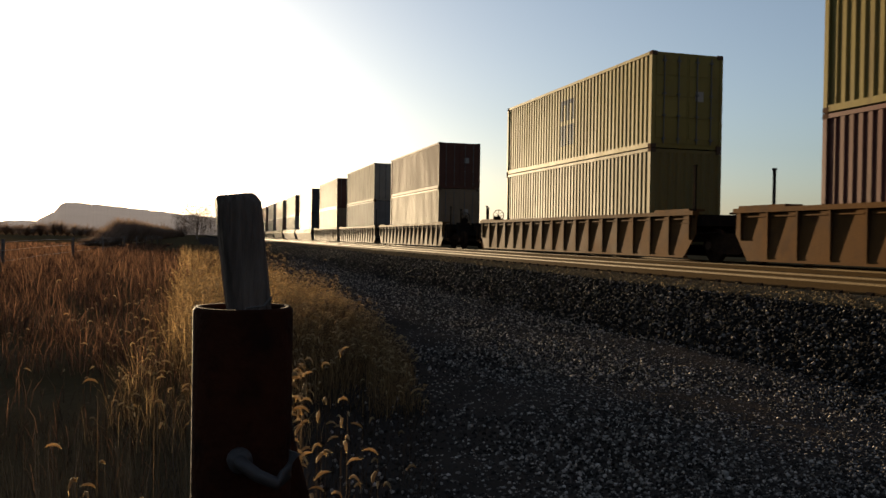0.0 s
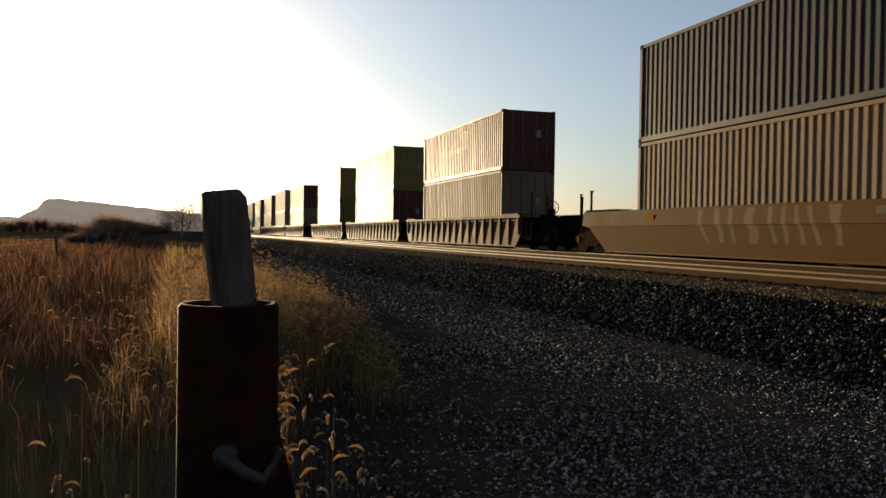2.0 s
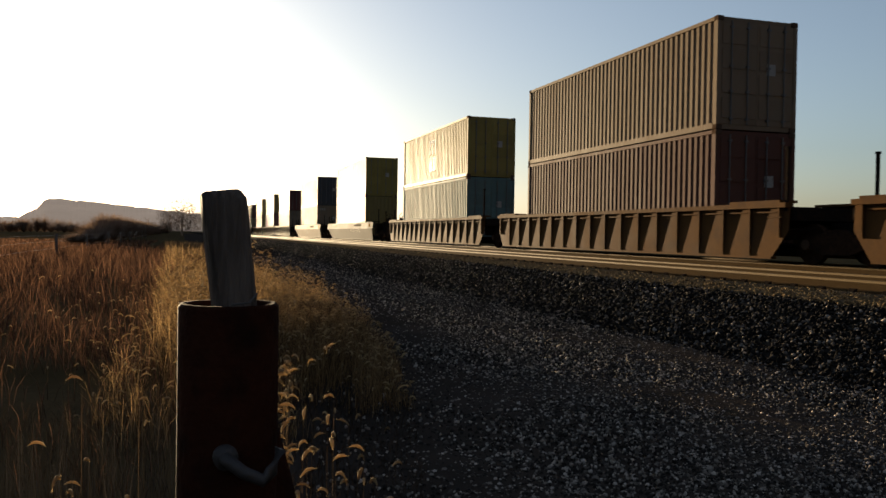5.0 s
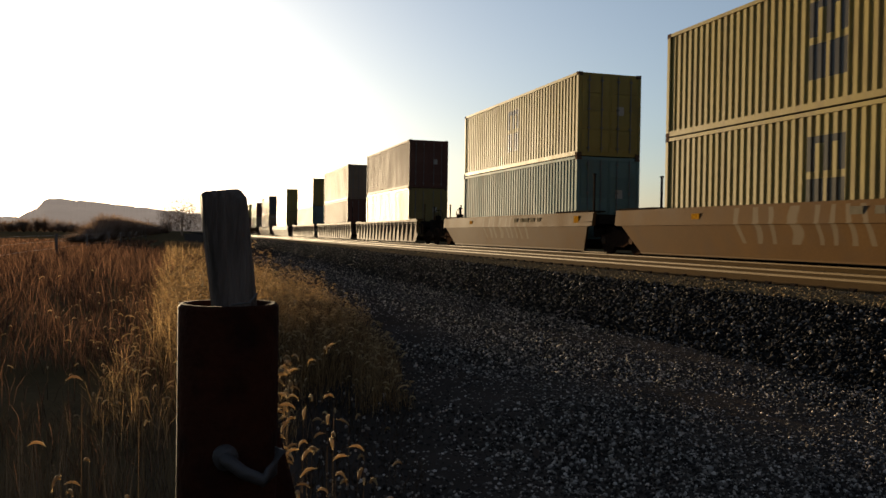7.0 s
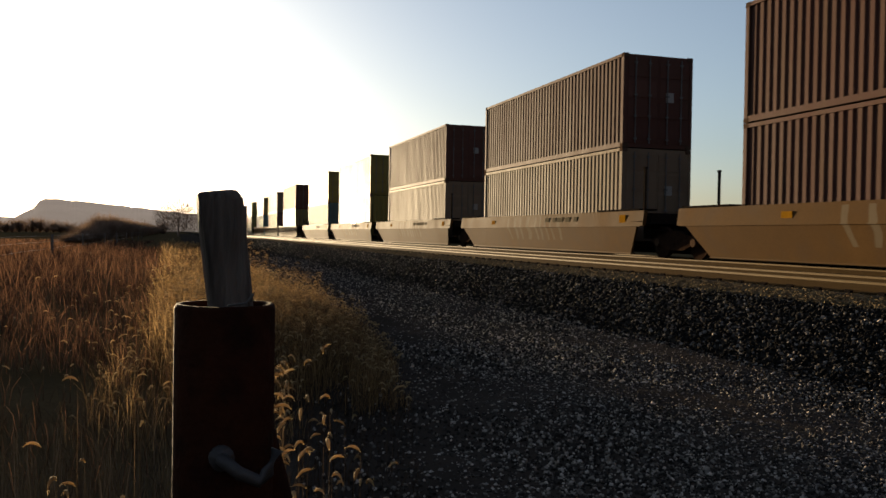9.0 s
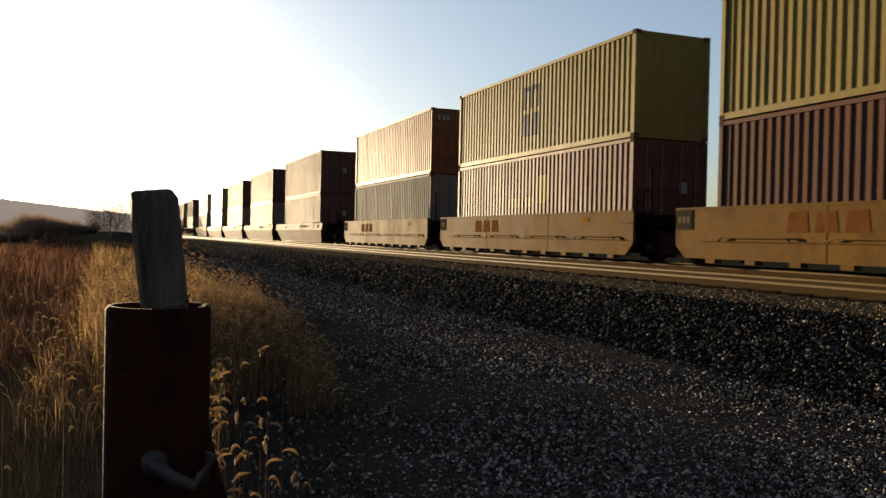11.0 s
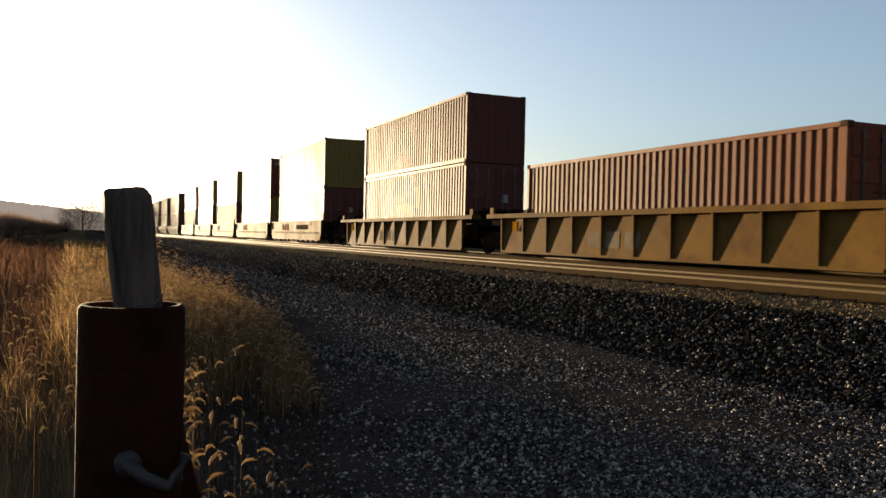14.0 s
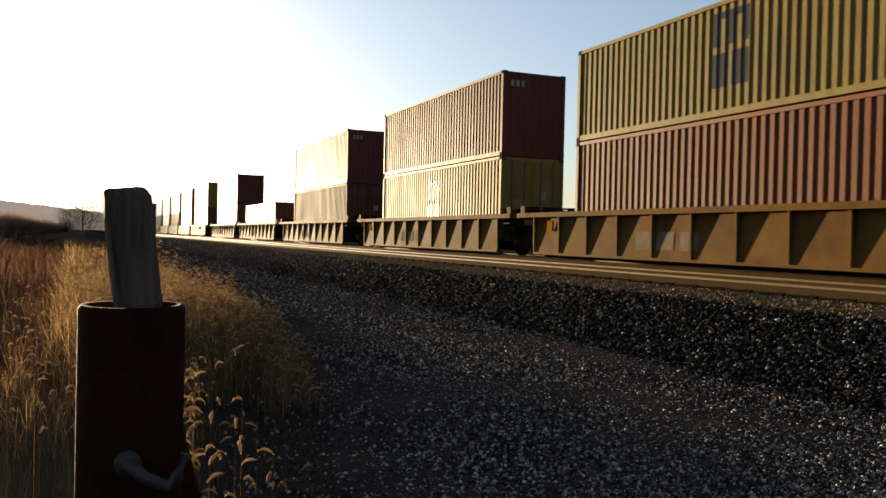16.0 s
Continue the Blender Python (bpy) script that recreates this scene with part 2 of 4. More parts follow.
M_RUSSET = island_material("russet_blades", (0.030, 0.016, 0.011), (0.17, 0.088, 0.05), 0.9, 0.06, 0.5, 6, power=1.7)
M_STEM = island_material("foxtail_stems", (0.035, 0.022, 0.013), (0.12, 0.08, 0.045), 0.9, 0.06, 0.3, 6)
M_STRAW = island_material("straw_stalks", (0.03, 0.024, 0.018), (0.09, 0.074, 0.06), 0.9, 0.05, 0.12, 6, power=1.5)
M_HEAD = island_material("seed_heads", (0.22, 0.155, 0.08), (0.50, 0.37, 0.20), 0.9, 0.1, 0.55, 40)
M_TWIG = island_material("bare_twigs", (0.10, 0.075, 0.055), (0.24, 0.17, 0.12), 0.9, 0.2, 0.0, 5)
M_THICKET = island_material("thicket_twigs", (0.10, 0.065, 0.045), (0.28, 0.18, 0.12), 0.9, 0.1, 0.3, 5)
M_PIPE = material("rusty_pipe", (0.034, 0.0105, 0.005), 0.9, 0.0, spec=0.03, vary=0.4, scale=9, fine=90, bump=0.4, dirt=(0.012, 0.006, 0.004), dirt_amount=0.8)
M_POST = material("weathered_post", (0.13, 0.098, 0.076), 0.9, spec=0.08, vary=0.75, scale=26, fine=120, bump=0.9, dirt=(0.022, 0.016, 0.012), dirt_amount=0.85, stretch=(1, 1, 0.1))
M_WIRE = material("fence_wire", (0.10, 0.085, 0.07), 0.55, 0.6, vary=0.2)
# For the unseen slope added behind the viewer to hold back sky light.
M_SKY_BLOCKER = material("sky_blocker_brown", (0.045, 0.035, 0.024), 1.0, spec=0.0, vary=0.4, scale=0.03, fine=0.4, bump=0)
M_HILL = material("far_woods_haze_glow", (0.11, 0.085, 0.07), 1.0, vary=0.35, scale=0.01, fine=0.08, bump=0)
M_HILL.node_tree.nodes["Principled BSDF"].inputs["Emission Color"].default_value = (0.085, 0.066, 0.051, 1)  # the far backdrop glows faintly, standing in for evening haze
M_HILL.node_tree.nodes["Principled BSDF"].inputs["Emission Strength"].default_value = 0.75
M_LATCH = material("old_iron", (0.06, 0.05, 0.045), 0.6, 0.5, vary=0.35, scale=40)


# ---- mesh helpers ----
class Shape:
    """Vertices and faces gathered for one mesh."""

    def __init__(self):
        self.v, self.f = [], []

    def box(self, x0, x1, y0, y1, z0, z1):
        return self.prism([(x0, z0), (x1, z0), (x1, z1), (x0, z1)], y0, y1)

    def prism(self, outline, y0, y1):
        """An outline in x, z carried along y."""
        k, c = len(self.v), len(outline)
        self.v += [(x, y0, z) for x, z in outline] + [(x, y1, z) for x, z in outline]
        self.f += [(k + i, k + (i + 1) % c, k + c + (i + 1) % c, k + c + i) for i in range(c)]
        self.f += [tuple(k + i for i in reversed(range(c))), tuple(k + c + i for i in range(c))]
        return self

    def plate(self, outline, x0, x1):
        """An outline in y, z carried along x."""
        k, c = len(self.v), len(outline)
        self.v += [(x0, y, z) for y, z in outline] + [(x1, y, z) for y, z in outline]
        self.f += [(k + i, k + (i + 1) % c, k + c + (i + 1) % c, k + c + i) for i in range(c)]
        self.f += [tuple(k + i for i in reversed(range(c))), tuple(k + c + i for i in range(c))]
        return self

    def tube(self, points, r, sides=8, r1=None):
        """A round bar along points, tapering from r to r1."""
        pts = [Vector(p) for p in points]
        r1 = r if r1 is None else r1
        k = len(self.v)
        for i, p in enumerate(pts):
            d = (pts[min(i + 1, len(pts) - 1)] - pts[max(i - 1, 0)]).normalized()
            a = d.cross(Vector((0, 0, 1)) if abs(d.z) < 0.9 else Vector((1, 0, 0))).normalized()
            b = d.cross(a)
            rad = r + (r1 - r) * i / (len(pts) - 1)
            for s in range(sides):
                t = 2 * math.pi * s / sides
                self.v.append(tuple(p + rad * (math.cos(t) * a + math.sin(t) * b)))
        for i in range(len(pts) - 1):
            for s in range(sides):
                self.f.append((k + i * sides + s, k + i * sides + (s + 1) % sides, k + (i + 1) * sides + (s + 1) % sides, k + (i + 1) * sides + s))
        self.f += [tuple(k + s for s in reversed(range(sides))), tuple(k + (len(pts) - 1) * sides + s for s in range(sides))]
        return self

    def ring(self, centre, R, r, n=20):
        """A ring standing across the track's line."""
        x, y, z = centre
        return self.tube([(x + R * math.cos(2 * math.pi * i / n), y, z + R * math.sin(2 * math.pi * i / n)) for i in range(n + 1)], r, 5)


def mesh_of(name, shape, mat, smooth=False):
    me = bpy.data.meshes.new(name)
    me.from_pydata(shape.v, [], shape.f)
    bm = bmesh.new()
    bm.from_mesh(me)
    bmesh.ops.recalc_face_normals(bm, faces=bm.faces)
    bm.to_mesh(me)
    bm.free()
    me.materials.append(mat)
    if smooth:
        me.polygons.foreach_set("use_smooth", [True] * len(me.polygons))
    return me


def part(name, shape, mat, parent=None, label="", smooth=False):
    """One mesh object, under a thing or a part."""
    me = shape if isinstance(shape, bpy.types.Mesh) else mesh_of(name, shape, mat, smooth)
    ob = new(name, me)
    ob.parent = parent
    if label:
        tagged(ob, label)
    return ob


def big_mesh(name, verts, faces, mat):
    """A mesh from arrays of vertices and of faces with equal corners."""
    me = bpy.data.meshes.new(name)
    verts, faces = np.asarray(verts, np.float32), np.asarray(faces, np.int32)
    me.vertices.add(len(verts))
    me.vertices.foreach_set("co", verts.ravel())
    c = faces.shape[1]
    me.loops.add(faces.size)
    me.loops.foreach_set("vertex_index", faces.ravel())
    me.polygons.add(len(faces))
    me.polygons.foreach_set("loop_start", np.arange(len(faces), dtype=np.int32) * c)
    me.update(calc_edges=True)
    me.validate()
    me.materials.append(mat)
    return new(name, me)


# ---- ground, bed and tracks ----
RAIL = 0.85          # height of the rail heads
NEAR_TRACK, FAR_TRACK = 9.93, 14.2
LANE_EDGE = ([2, 4, 6, 9, 11, 20, 60], [0.8, 1.15, 1.6, 2.15, 2.4, 2.6, 2.8])  # where weeds end and gravel begins: along the track, across it


def ground_sheet():
    xs = [-4000, -1500, -600, -250, -120, -60, -30, -15, -6, 2, 20, 24, 60, 150, 400, 1200, 4000]
    ys = [-900, -300, -100, -30, 0, 15, 30, 60, 100, 160, 250, 400, 700, 1200, 2200, 4500]
    v = [(x, y, -0.35 if x > 22 else (-0.06 + (0.25 * noise.noise(Vector((x * 0.02, y * 0.02, 0))) if x < -14 else 0))) for y in ys for x in xs]
    w = len(xs)
    f = [(j * w + i, j * w + i + 1, (j + 1) * w + i + 1, (j + 1) * w + i) for j in range(len(ys) - 1) for i in range(w - 1)]
    ob = big_mesh("ground", v, f, M_FIELD)
    tagged(ob, "dry brown autumn field reaching to the hills", "ground", kind="structure")


def lane():
    rng = np.random.default_rng(4)
    xs, ys = np.linspace(0.3, 6.6, 22), np.concatenate([np.linspace(-6, 30, 90), np.linspace(31, 420, 60)])
    v = []
    for y in ys:
        for x in xs:
            edge = max(0.0, (1.5 - x)) * 0.03
            v.append((x, y, 0.0 - edge + 0.06 * max(0, x - 5.0) + 0.02 * noise.noise(Vector((x * 0.8, y * 0.5, 2)))))
    w = len(xs)
    f = [(j * w + i, j * w + i + 1, (j + 1) * w + i + 1, (j + 1) * w + i) for j in range(len(ys) - 1) for i in range(w - 1)]
    ob = big_mesh("gravel_lane", v, f, M_GRAVEL)
    tagged(ob, "grey gravel service lane beside the railway", "gravel lane", kind="structure")


def ballast_bed():
    s = Shape()
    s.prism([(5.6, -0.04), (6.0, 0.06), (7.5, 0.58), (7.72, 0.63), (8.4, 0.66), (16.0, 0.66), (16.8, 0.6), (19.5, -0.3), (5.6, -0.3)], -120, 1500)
    ob = part("ballast_bed", s, M_SHADED_BALLAST)
    # The tan strip stands in for low sun on the same ballast.
    part("crown", Shape().prism([(7.74, 0.58), (16.1, 0.60), (16.0, 0.672), (8.1, 0.672), (7.76, 0.652)], -119, 1490), M_LIT_CROWN, ob, "flat top of the ballast, sunlight put into its tan colour")
    tagged(ob, "raised bed of dark crushed stone ballast, shade put into its colour", "ballast", kind="structure")


def rail_shape(x, y0, y1):
    z = RAIL
    side = [(-0.07, -0.17), (0.07, -0.17), (0.07, -0.158), (0.012, -0.135), (0.012, -0.045), (-0.012, -0.045), (-0.012, -0.135), (-0.07, -0.158)]
    top = [(-0.012, -0.047), (0.012, -0.047), (0.036, -0.036), (0.036, -0.008), (0.028, 0), (-0.028, 0), (-0.036, -0.008), (-0.036, -0.036)]
    return Shape().prism([(x + a, z + b) for a, b in side], y0, y1), Shape().prism([(x + a, z + b) for a, b in top], y0, y1)


def track(name, centre, label):
    root = tagged(new(name), label, "railway track", kind="structure")
    for side in (-0.755, 0.755):
        web, head = rail_shape(centre + side, -120, 1500)
        r = part("rail", web, M_RAIL_SIDE, root)
        part("rail_head", head, M_RAIL_HEAD, r, "polished rail head")
    tie = mesh_of("tie", Shape().prism([(-1.28, -0.20), (1.28, -0.20), (1.26, 0.0), (0.6, 0.0), (0.5, -0.02), (-0.5, -0.02), (-0.6, 0.0), (-1.26, 0.0)], -0.12, 0.12), M_TIE)
    clip = mesh_of("rail_clip", Shape().box(-0.03, 0.03, -0.05, 0.05, 0, 0.035).box(-0.012, 0.012, -0.07, 0.07, 0.03, 0.05), M_STEEL_DARK)
    for i in range(150):
        t = part("tie", tie, None, root)
        t.location = (centre, 3.0 + 0.6 * i, RAIL - 0.172)
        t.rotation_euler.z = random.uniform(-0.01, 0.01)
        if i < 60:
            for x in (-0.87, -0.64):
                part("rail_clip", clip, None, t).location = (x, 0, 0)


STONE_V = np.array([(0, 0, 1), (0.9, 0, 0.35), (0.28, 0.86, 0.4), (-0.72, 0.52, 0.38), (-0.72, -0.52, 0.42), (0.28, -0.86, 0.33),
                    (0.7, 0.5, -0.4), (-0.28, 0.85, -0.4), (-0.9, 0, -0.45), (-0.28, -0.85, -0.4), (0.7, -0.5, -0.4), (0, 0, -0.8)])
STONE_F = np.array([(0, 1, 2), (0, 2, 3), (0, 3, 4), (0, 4, 5), (0, 5, 1), (1, 6, 2), (2, 6, 7), (2, 7, 3), (3, 7, 8), (3, 8, 4), (4, 8, 9), (4, 9, 5), (5, 9, 10), (5, 10, 1), (1, 10, 6)])


def stones(name, xyz, size, mat, seed, label, category):
    """Loose stones: angular lumps of uneven size, each turned its own way."""
    rng = np.random.default_rng(seed)
    n = len(xyz)
    base = STONE_V[None] * rng.uniform(0.72, 1.25, (n, 12, 1)) * rng.uniform(0.6, 1.15, (n, 1, 3))
    q = rng.normal(size=(n, 4))
    q /= np.linalg.norm(q, axis=1, keepdims=True)
    w, x, y, z = q.T
    R = np.stack([1 - 2 * (y * y + z * z), 2 * (x * y - z * w), 2 * (x * z + y * w), 2 * (x * y + z * w), 1 - 2 * (x * x + z * z), 2 * (y * z - x * w),
                  2 * (x * z - y * w), 2 * (y * z + x * w), 1 - 2 * (x * x + y * y)], 1).reshape(n, 3, 3)
    v = np.einsum("nij,nkj->nki", R, base) * size[:, None, None] + xyz[:, None, :]
    f = STONE_F[None] + (np.arange(n) * 12)[:, None, None]
    ob = big_mesh(name, v.reshape(-1, 3), f.reshape(-1, 3), mat)
    tagged(ob, label, category, kind="stuff")


def all_stones():
    rng = np.random.default_rng(11)
    # lane, dense near the fence and thinner further along
    n = 135000
    y = np.concatenate([3.2 + 45 * rng.random(n - 7000) ** 2.3, -5 + 8.2 * rng.random(7000)])
    edge = np.interp(y, *LANE_EDGE)
    x = edge - 0.7 + rng.random(n) * (7.2 - edge)
    worn = np.array([noise.noise(Vector((a * 0.7, b * 0.25, 3))) for a, b in zip(x, y)])
    bare = np.interp(y, [5, 9, 16, 40], [1.0, 0.7, 0.3, 0.12]) * np.interp(x - edge, [-0.7, 0.0, 1.2], [0.03, 0.4, 1.0]) * (1 + 0.9 * worn)
    keep = rng.random(n) < bare
    x, y = x[keep], y[keep]
    n = len(x)
    z = 0.002 + 0.06 * np.maximum(0, x - 5.0)
    size = 0.0055 + 0.009 * rng.random(n) ** 2 + 0.008 * (rng.random(n) < 0.06) + 0.0007 * y
    stones("gravel", np.stack([x, y, z], 1), size, M_STONE, 5, "loose grey gravel covering the service lane", "gravel")
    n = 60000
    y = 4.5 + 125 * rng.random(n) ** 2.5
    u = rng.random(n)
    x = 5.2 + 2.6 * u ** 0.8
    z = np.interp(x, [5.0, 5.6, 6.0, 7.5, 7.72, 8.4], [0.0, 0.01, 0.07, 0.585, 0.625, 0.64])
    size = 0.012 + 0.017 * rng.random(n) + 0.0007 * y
    stones("ballast_stone_cover", np.stack([x, y, z], 1), size, M_SHADED_BANK_STONE, 6, "coarse ballast stones on the bank, darkened as in shade", "ballast")
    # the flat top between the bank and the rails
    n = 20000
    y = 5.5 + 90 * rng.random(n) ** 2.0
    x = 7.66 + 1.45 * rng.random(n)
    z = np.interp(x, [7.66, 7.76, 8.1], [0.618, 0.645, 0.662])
    stones("crown_stone_cover", np.stack([x, y, z], 1), 0.016 + 0.016 * rng.random(n) + 0.0004 * y, M_LIT_CROWN_STONE, 8, "ballast stones on the flat top of the bed, tan as if sunlit", "ballast")


# ---- the train ----
TRAIN_X, WELL = 12.98, 1.31
LONG, WIDE = 12.19, 2.44


def corrugated(x, out, y0, y1, z0, z1, pitch=0.25, depth=0.036):
    """A wall of trapezoid folds; out is the outward direction along x."""
    s = Shape()
    n = int((y1 - y0) / pitch)
    p = (y1 - y0) / n
    line = []
    for i in range(n):
        a = y0 + i * p
        line += [(a, 0), (a + 0.45 * p, 0), (a + 0.59 * p, -depth), (a + 0.86 * p, -depth)]
    line.append((y1, 0))
    for y, d in line:
        s.v += [(x + out * d, y, z0), (x + out * d, y, z1)]
    for i in range(len(line) - 1):
        s.f.append((2 * i, 2 * i + 2, 2 * i + 3, 2 * i + 1))
    return s


def corrugated_end(y, out, x0, x1, z0, z1, pitch=0.26, depth=0.045):
    s = Shape()
    n = int((x1 - x0) / pitch)
    p = (x1 - x0) / n
    line = []
    for i in range(n):
        a = x0 + i * p
        line += [(a, 0), (a + 0.3 * p, 0), (a + 0.5 * p, -depth), (a + 0.8 * p, -depth)]
    line.append((x1, 0))
    for x, d in line:
        s.v += [(x, y + out * d, z0), (x, y + out * d, z1)]
    for i in range(len(line) - 1):
        s.f.append((2 * i, 2 * i + 2, 2 * i + 3, 2 * i + 1))
    return s


def shipping_container(colour, high, doors_to_rear=True, end_mark=False):
    """A forty-foot container: front at y 0, rear at -12.19, x 0 to 2.44."""
    m, h = PAINT[colour], high
    words = f"{WORDS[colour]} corrugated steel forty-foot container riding the train"
    root = tagged(new("shipping_container"), words, "container", "containers on the train")
    for x, out in ((0.03, -1), (WIDE - 0.03, 1)):
        part("side_panel", corrugated(x, out, -LONG + 0.1, -0.1, 0.16, h - 0.1), m, root)
    for x in (0, WIDE - 0.09):
        part("bottom_rail", Shape().box(x, x + 0.09, -LONG + 0.16, -0.16, 0.02, 0.165), m, root)
        part("top_rail", Shape().box(x, x + 0.07, -LONG + 0.16, -0.16, h - 0.105, h - 0.012), m, root)
        for y in (-0.13, -LONG):
            part("corner_post", Shape().box(x - 0.0, x + 0.1, y + 0.005, y + 0.125, 0.12, h - 0.12), m, root)
    roof = Shape()
    n = 38
    for i in range(n):
        a, b = -LONG + 0.1 + i * (LONG - 0.2) / n, -LONG + 0.1 + (i + 1) * (LONG - 0.2) / n
        roof.box(0.05, WIDE - 0.05, a, a + (b - a) * 0.5, h - 0.06, h - 0.02).box(0.05, WIDE - 0.05, a + (b - a) * 0.5, b, h - 0.06, h - 0.035)
    part("roof", roof, m, root)
    part("floor", Shape().box(0.09, WIDE - 0.09, -LONG + 0.1, -0.1, 0.05, 0.15), M_STEEL_DARK, root)
    for x in (-0.004, WIDE - 0.174):
        for y in (-0.16, -LONG - 0.004):
            for z in (0.0, h - 0.118):
                part("corner_casting", Shape().box(x, x + 0.178, y, y + 0.164, z, z + 0.118), M_CAST, root)
    for y, out, doors in ((-LONG + 0.02, -1, doors_to_rear), (-0.02, 1, not doors_to_rear)):
        if doors:
            for x0 in (0.1, WIDE / 2 + 0.004):
                x1 = x0 + WIDE / 2 - 0.104
                door = part("door", Shape().box(x0, x1, min(y, y - out * 0.05), max(y, y - out * 0.05), 0.14, h - 0.13), m, root)
                for k in range(4):
                    z = 0.3 + k * (h - 0.75) / 3.4
                    part("door_panel", Shape().box(x0 + 0.06, x1 - 0.06, min(y, y + out * 0.02), max(y, y + out * 0.02), z, z + (h - 0.75) / 3.4 - 0.12), m, door)
                for f in (0.28, 0.72):
                    rx, ry = x0 + (x1 - x0) * f, y + out * 0.05
                    rod = Shape().tube([(rx, ry, 0.13), (rx, ry, h - 0.12)], 0.019, 6)
                    for z in (0.25, 0.95, 1.6, h - 0.3):
                        rod.box(rx - 0.05, rx + 0.05, ry - 0.03, ry + 0.03, z, z + 0.05)
                    part("lock_rod", rod, M_GALV, door, "galvanised lock rod")
                if x0 > 0.2:
                    part("placard", Shape().box(x0 + 0.28, x0 + 0.55, y + out * 0.02 - 0.004, y + out * 0.02 + 0.004, 1.45, 1.75), M_WHITE, door, "pale notice plate")
        else:
            part("end_panel", corrugated_end(y, out, 0.1, WIDE - 0.1, 0.13, h - 0.1), m, root)
        part("end_sill", Shape().box(0.17, WIDE - 0.17, min(y - out * 0.02, y - out * 0.1), max(y - out * 0.02, y - out * 0.1), 0.01, 0.145), m, root)
        part("end_header", Shape().box(0.17, WIDE - 0.17, min(y - out * 0.02, y - out * 0.1), max(y - out * 0.02, y - out * 0.1), h - 0.125, h - 0.015), m, root)
    if end_mark:
        marks = Shape()
        for k in range(3):
            marks.box(0.30 + 0.20 * k, 0.42 + 0.20 * k, -LONG - 0.012, -LONG + 0.008, h - 0.52, h - 0.30)
        part("stencil_mark", marks, M_WHITE, root, "white stencilled bars")
    return root


def bogie(parent, y):
    """A two-axle truck under the joint of two wells."""
    c = 1.22
    b = part("bogie", Shape().box(c - 0.9, c + 0.9, y - 0.18, y + 0.18, 0.36, 0.62), M_STEEL_DARK, parent, "dark cast steel bogie")
    for x in (c - 1.0, c + 0.9):
        frame_side = Shape().plate([(y - 1.2, 0.42), (y - 1.05, 0.62), (y - 0.5, 0.66), (y - 0.2, 0.78), (y + 0.2, 0.78), (y + 0.5, 0.66), (y + 1.05, 0.62), (y + 1.2, 0.42), (y + 0.85, 0.40), (y + 0.4, 0.24), (y - 0.4, 0.24), (y - 0.85, 0.40)], x, x + 0.1)
        part("side_frame", frame_side, M_SHADED_GEAR, b)
        for dy in (-0.89, 0.89):
            part("axle_box", Shape().tube([(x - 0.03, y + dy, 0.45), (x + 0.13, y + dy, 0.45)], 0.12, 10), M_CAST, b)
    for dy in (-0.89, 0.89):
        for x in (c - 0.83, c + 0.70):
            part("wheel", Shape().tube([(x, y + dy, 0.46), (x + 0.04, y + dy, 0.46), (x + 0.13, y + dy, 0.46)], 0.455, 24), M_SHADED_GEAR, b, "worn steel wheel")
        part("axle", Shape().tube([(c - 0.75, y + dy, 0.46), (c + 0.75, y + dy, 0.46)], 0.08, 8), M_STEEL_DARK, b)


def brake_wheel(parent, y):
    part("brake_stand", Shape().box(0.55, 0.85, y - 0.12, y + 0.12, 1.2, 1.62), M_STEEL_DARK, parent)
    part("brake_housing", Shape().box(0.35, 1.0, y - 0.05, y + 0.3, 0.5, 1.38).box(1.2, 2.2, y - 0.1, y + 0.25, 0.6, 1.36), M_STEEL_DARK, parent)
    part("step_frame", Shape().box(-0.22, 0.3, y - 0.25, y + 0.3, 0.42, 0.47).box(-0.22, -0.17, y - 0.22, y - 0.17, 0.42, 1.15).box(-0.22, -0.17, y + 0.22, y + 0.27, 0.42, 1.15), M_STEEL_DARK, parent)
    s = Shape().ring((0.7, y - 0.16, 1.66), 0.26, 0.018)
    for k in range(4):
        a = math.pi * k / 4
        s.tube([(0.7 - 0.26 * math.cos(a), y - 0.16, 1.66 - 0.26 * math.sin(a)), (0.7 + 0.26 * math.cos(a), y - 0.16, 1.66 + 0.26 * math.sin(a))], 0.01, 4)
    part("brake_wheel", s, M_STEEL_DARK, parent, "spoked hand brake wheel")


def guide_posts(parent, y, xs, top):
    for x in xs:
        part("guide_post", Shape().box(x, x + 0.05, y - 0.04, y + 0.04, 1.2, top).box(x - 0.02, x + 0.07, y - 0.05, y + 0.05, top - 0.05, top), M_STEEL_DARK, parent)


def ladder(parent, y):
    for dy in (-0.16, 0.16):
        part("ladder_rail", Shape().tube([(-0.26, y + dy, 0.55), (-0.26, y + dy, 1.75), (-0.18, y + dy, 1.95)], 0.016, 5), M_STEEL_DARK, parent)
    for k in range(4):
        part("ladder_rung", Shape().tube([(-0.26, y - 0.16, 0.65 + 0.32 * k), (-0.26, y + 0.16, 0.65 + 0.32 * k)], 0.014, 5), M_STEEL_DARK, parent)


